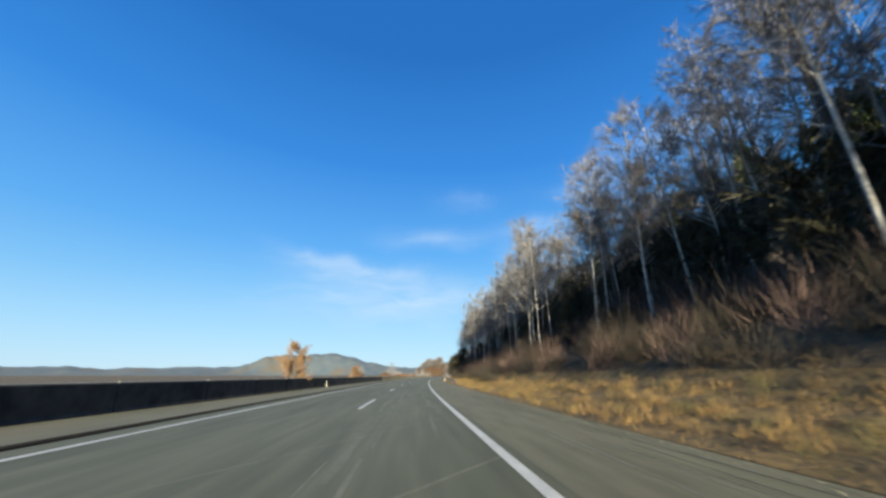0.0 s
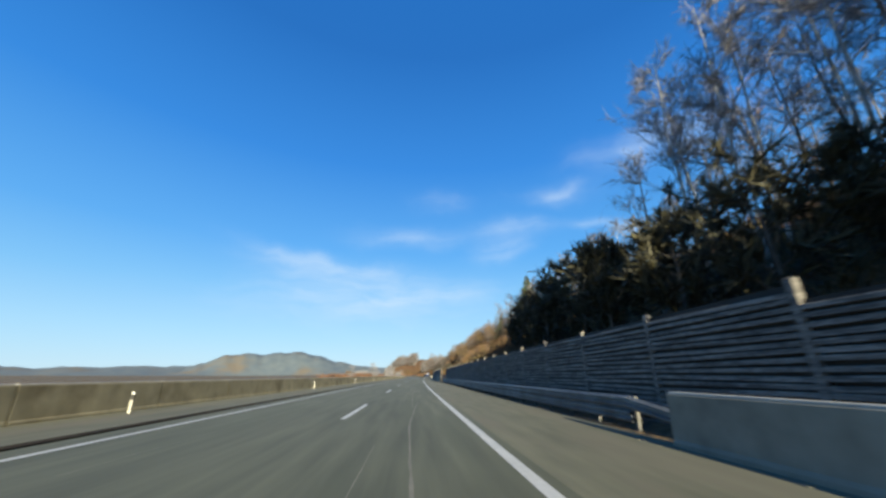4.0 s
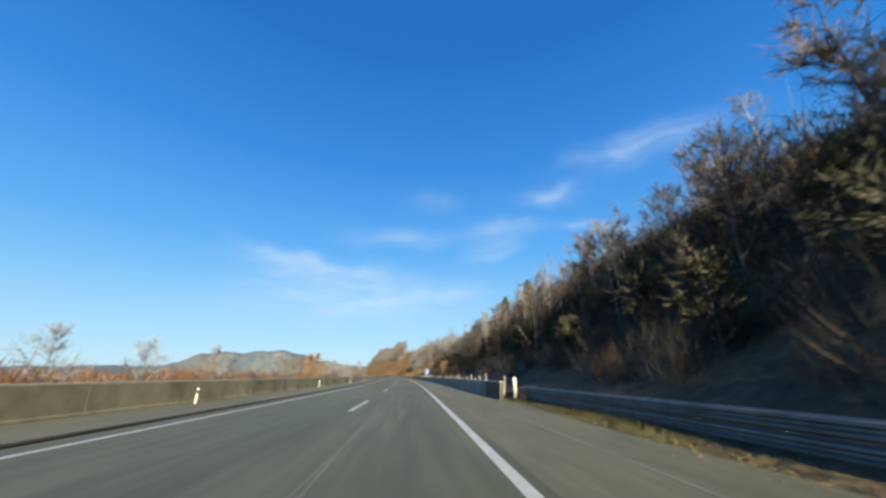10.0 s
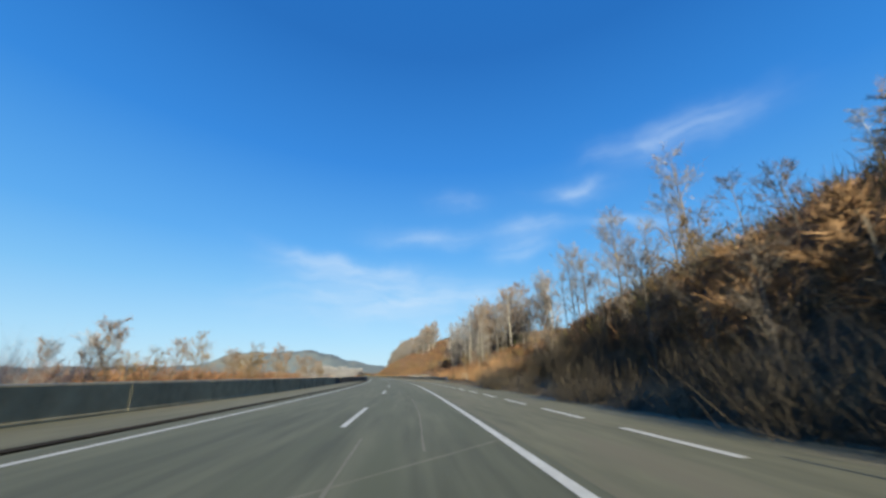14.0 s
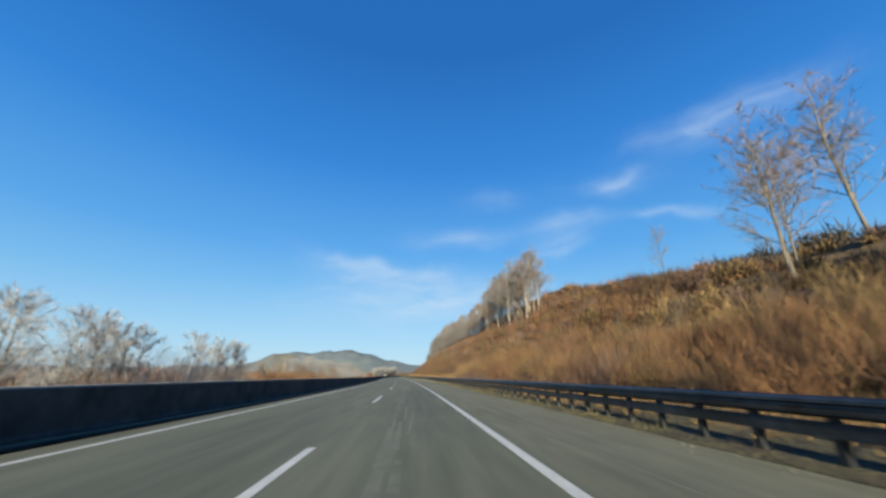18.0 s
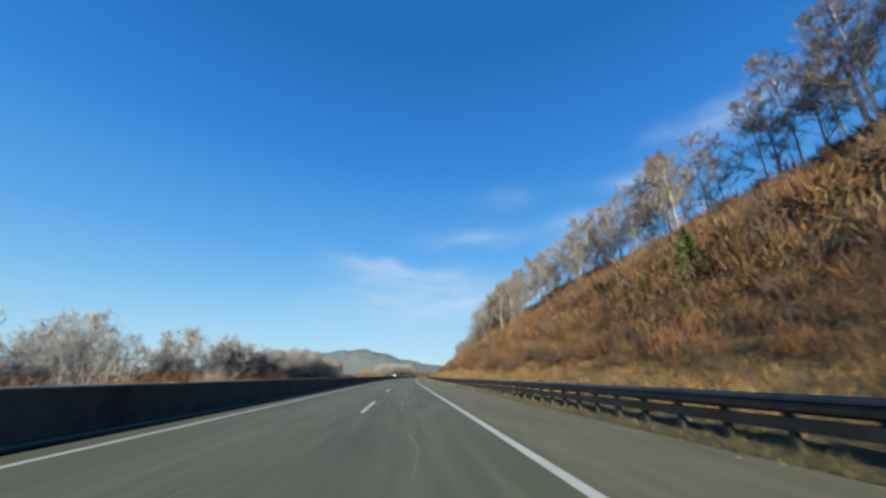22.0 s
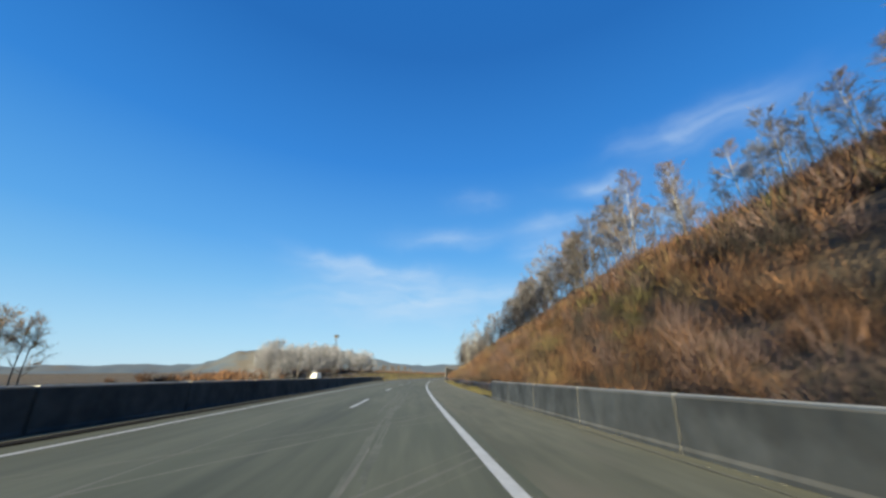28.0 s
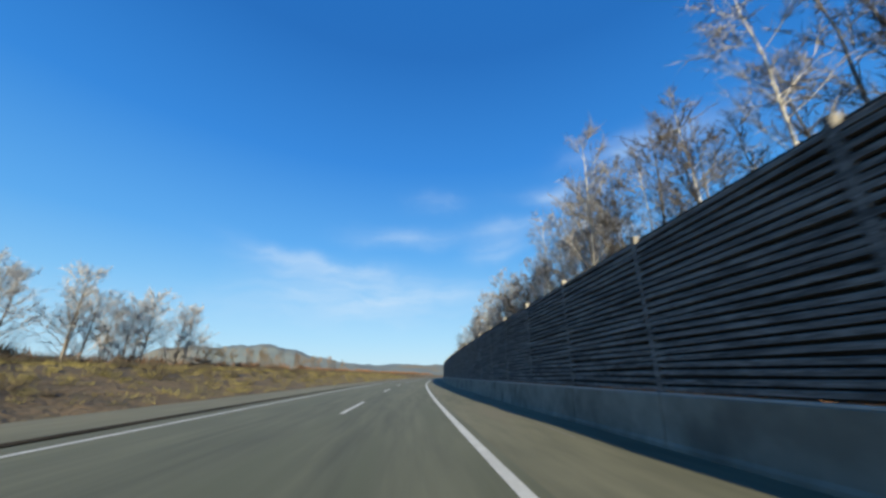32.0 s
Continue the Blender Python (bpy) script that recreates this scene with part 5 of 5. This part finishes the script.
for x in (-0.36, 0.36):
    lamp = part("floodlight", mesh_of("floodlight", *box(x - 0.3, x + 0.3, -0.3, 0.25, 10.5, 11.15, 0.08), M_BLACK), mast, label="dark floodlight box")
    part("lens", mesh_of("lens", *box(x - 0.24, x + 0.24, -0.31, -0.301, 10.56, 11.05), M_BLACK), lamp)
part("aerial", mesh_of("aerial", *tube([(0, 0, 10.4), (0.05, 0, 12.0)], [0.02, 0.012], 5), M_POST), mast)


# ---- clear panels of the underbridge ----
def clear_rail(name, s0, s1, u, z0, z1, gap, label, rails):
    ob = thing(name, label, "railing")
    n = int(round((s1 - s0) / gap))
    for k in range(n + 1):
        s = s0 + k * gap
        off = float(edge_u(s)) + 1.4 if u > 0 else u
        mid = float(edge_u(s + gap / 2)) + 1.4 if u > 0 else u
        part("post", mesh_of("post", *box(-0.035, 0.035, -0.035, 0.035, z0 - 1.1 if z0 > 0.9 else -0.1, z1 + 0.03, 0.01), M_STEEL), ob, at(s, off, 0))
        if k < n:
            part("pane", mesh_of("pane", *box(-0.008, 0.008, -gap / 2 + 0.06, gap / 2 - 0.06, z0, z1), M_GLASS if u > 0 else M_HAZE_GLASS), ob, at(s + gap / 2, mid, 0), "clear acrylic pane")
            for z in rails:
                part("rail", mesh_of("rail", *box(-0.03, 0.03, -gap / 2 + 0.05, gap / 2 - 0.05, z - 0.03, z + 0.03), M_STEEL), ob, at(s + gap / 2, mid, 0))
    return ob


clear_rail("bridge_railing", 550, 594, 5.2, 0.55, 1.5, 2.0, "slim steel bridge railing with clear panes", (0.5, 1.52))
clear_rail("glass_noise_wall", 566, 612, -26.0, 1.0, 2.55, 4.0, "clear noise wall panels in steel frames", (0.98, 2.57))
kerb = thing("bridge_kerb", "pale concrete kerb stones along the underbridge", "kerb")
stone = mesh_of("kerb_stone", *box(-0.10, 0.10, -0.485, 0.485, -0.1, 0.10, 0.02), M_CONCRETE)
for s in np.arange(531, 589, 1.0):
    part("kerb_stone", stone, kerb, at(s, float(edge_u(s)) + 0.22, -0.09 if s < 532 else 0.0, float(np.interp(s, [559, 565], [5.4, 0.0]))))

# ---- white van beyond the median ----
van = thing("delivery_van", "white delivery van with dark windows and grey bumpers", "van", pos=at(1021, -31.5, float(height(1021, -31.5)), 180, 0.75))
shape = [(-1.0, 0.45), (-1.0, 1.25), (-0.88, 2.3), (-0.7, 2.42), (0.7, 2.42), (0.88, 2.3), (1.0, 1.25), (1.0, 0.45)]
v, f = prism(shape, 5.2)
nose = v[:, 1] > 2
v[nose & (v[:, 2] > 1.3), 1] -= 1.25
v[nose & (v[:, 2] < 1.3), 1] += 0.1
part("body", mesh_of("body", v, f, M_WHITE), van)
part("windscreen", mesh_of("windscreen", *box(-0.8, 0.8, -0.01, 0.01, 0, 0.95), M_BLACK), van, pose(0, 2.08, 1.38, 50), "dark windscreen")
for x in (-1, 1):
    part("side_window", mesh_of("side_window", *box(-0.012, 0.012, -0.5, 0.5, 0, 0.6), M_BLACK), van, pose(x * 0.975, 0.85, 1.4, 0, -x * 6.5, 0), "dark cab window")
    for y in (-1.6, 1.75):
        w = part("wheel", mesh_of("wheel", *tube([(-0.1, 0, 0), (-0.1, 0, 0), (0.1, 0, 0), (0.1, 0, 0)], [0.2, 0.34, 0.34, 0.2], 16), M_BLACK), van, pose(x * 0.88, y, 0.34))
        part("rim", mesh_of("rim", *tube([(-0.112, 0, 0), (-0.111, 0, 0), (0.111, 0, 0), (0.112, 0, 0)], [0.01, 0.2, 0.2, 0.01], 12), M_STEEL), w)
part("bumper", mesh_of("bumper", *box(-0.95, 0.95, 2.55, 2.75, 0.35, 0.62, 0.04), M_BLACK), van)
part("rear_bumper", mesh_of("rear_bumper", *box(-0.95, 0.95, -2.75, -2.58, 0.35, 0.6, 0.04), M_BLACK), van)


# ---- seams, streaks and cracks of the asphalt ----
def seam(points, width, z, g):
    """A hand-poured strip through (s, u) points, of uneven width."""
    p = np.array(points, float)
    n = max(int(np.abs(p[-1, 0] - p[0, 0]) / 0.6), 6)
    q = np.linspace(0, 1, n)
    k = np.linspace(0, 1, len(p))
    s, u = np.interp(q, k, p[:, 0]), np.interp(q, k, p[:, 1]) + np.cumsum(g.normal(0, 0.006, n))
    w = width * g.uniform(0.5, 1.2, n) / 2
    v = place(np.stack([s, s], 1), np.stack([u - w, u + w], 1), np.full((n, 2), z)).reshape(-1, 3)
    a = np.arange(n - 1) * 2
    return v, np.stack([a, a + 1, a + 3, a + 2], 1)


g = np.random.default_rng(44)
pieces = []


def pour(points, width):
    """A seam on a level of its own, so that no two lie in one plane."""
    pieces.append(seam(points, width, 0.0012 + 0.00001 * len(pieces), g))


for k in range(100):  # lengthwise streaks where tyres and tar have left the lane pale
    s = g.uniform(-5, 1150)
    u = g.choice([-1.9, -1.1, -2.7, -5.2, -6.4, -1.8]) + g.normal(0, 0.15)
    ln = g.uniform(4, 26)
    pour([(s, u), (s + ln / 2, u + g.normal(0, 0.15)), (s + ln, u + g.normal(0, 0.2))], g.uniform(0.02, 0.07))
for k in range(44):  # seams that run slantwise over the lanes
    s = g.choice([g.uniform(215, 320), g.uniform(-5, 60), g.uniform(900, 960), g.uniform(0, 1100)])
    pour([(s, -8.6), (s + g.uniform(4, 16), 0.2)], g.uniform(0.03, 0.09))
for k in range(16):  # and back the other way
    s = 222 + 5.2 * k + g.uniform(-1, 1)
    pour([(s, 1.6), (s + g.uniform(5, 9), -8.4)], g.uniform(0.12, 0.3))
for k in range(60):  # dirt streaks on the shoulder
    s = g.uniform(-5, 1150)
    u = g.uniform(1.0, 3.4)
    ln = g.uniform(4, 18)
    pour([(s, u), (s + ln, u + g.normal(0, 0.2))], g.uniform(0.03, 0.16))
for k in range(26):  # scraped lines on the first stretch of shoulder
    s, u = g.uniform(-5, 30), g.uniform(1.5, 3.5)
    pour([(s, u), (s + g.uniform(3, 12), u + g.normal(0, 0.12))], g.uniform(0.015, 0.05))
tagged(new("asphalt_seams", mesh_of("asphalt_seams", *joined(*pieces), M_SEAL)), "pale worn streaks and sealed seams in the asphalt", "road seam", kind="stuff")

pieces = []
for s0, s1, u, number in ((545, 640, -2.3, 60), (738, 850, -2.2, 120), (738, 850, -1.5, 50), (900, 945, -2.0, 60), (240, 300, -2.4, 30), (-5, 60, -2.6, 40), (-5, 60, -1.0, 30)):  # soft scuffs along the worn middle of the lane
    for k in range(number):
        s, du = g.uniform(s0, s1), g.normal(0, 0.2)
        pieces.append(seam([(s, u + du), (s + g.uniform(1.5, 7), u + du + g.normal(0, 0.05))], g.uniform(0.03, 0.16), 0.0002 + 0.000002 * len(pieces), g))
tagged(new("lane_scuffs", mesh_of("lane_scuffs", *joined(*pieces), M_SCUFF)), "pale scuffed patches along the middle of a lane", "road wear", kind="stuff")

# ---- loose grit along the shoulder ----
g = np.random.default_rng(91)
number = 9000
s, u = g.uniform(-5, 1080, number), 3.62 - np.abs(g.normal(0, 0.28, number))
wide = (s > 452) & (s < 562)
u[wide] += edge_u(s[wide]) - 3.75
near = (s > 760) & (s < 870)
u[near] -= g.random(near.sum()) * 0.9
size = 0.006 + 0.022 * g.random(number) ** 2
base = place(s, u, np.full(number, 0.004))
spin = g.uniform(0, 2 * np.pi, number)
ring = np.stack([np.stack([np.cos(spin + a), np.sin(spin + a), 0 * spin], 1) * size[:, None] for a in (0, 2.1, 4.2)], 1)
tip = np.stack([g.normal(0, 0.3, number) * size, g.normal(0, 0.3, number) * size, size * 0.8], 1)
v = np.concatenate([base[:, None] + ring, (base + tip)[:, None]], 1).reshape(-1, 3)
a = np.arange(number)[:, None] * 4
f = np.stack([a + [0, 1, 3], a + [1, 2, 3], a + [2, 0, 3]], 1).reshape(-1, 3)
tagged(new("road_grit", mesh_of("road_grit", v, f, M_SEAL)), "loose pale grit and small stones along the shoulder", "grit", kind="stuff")
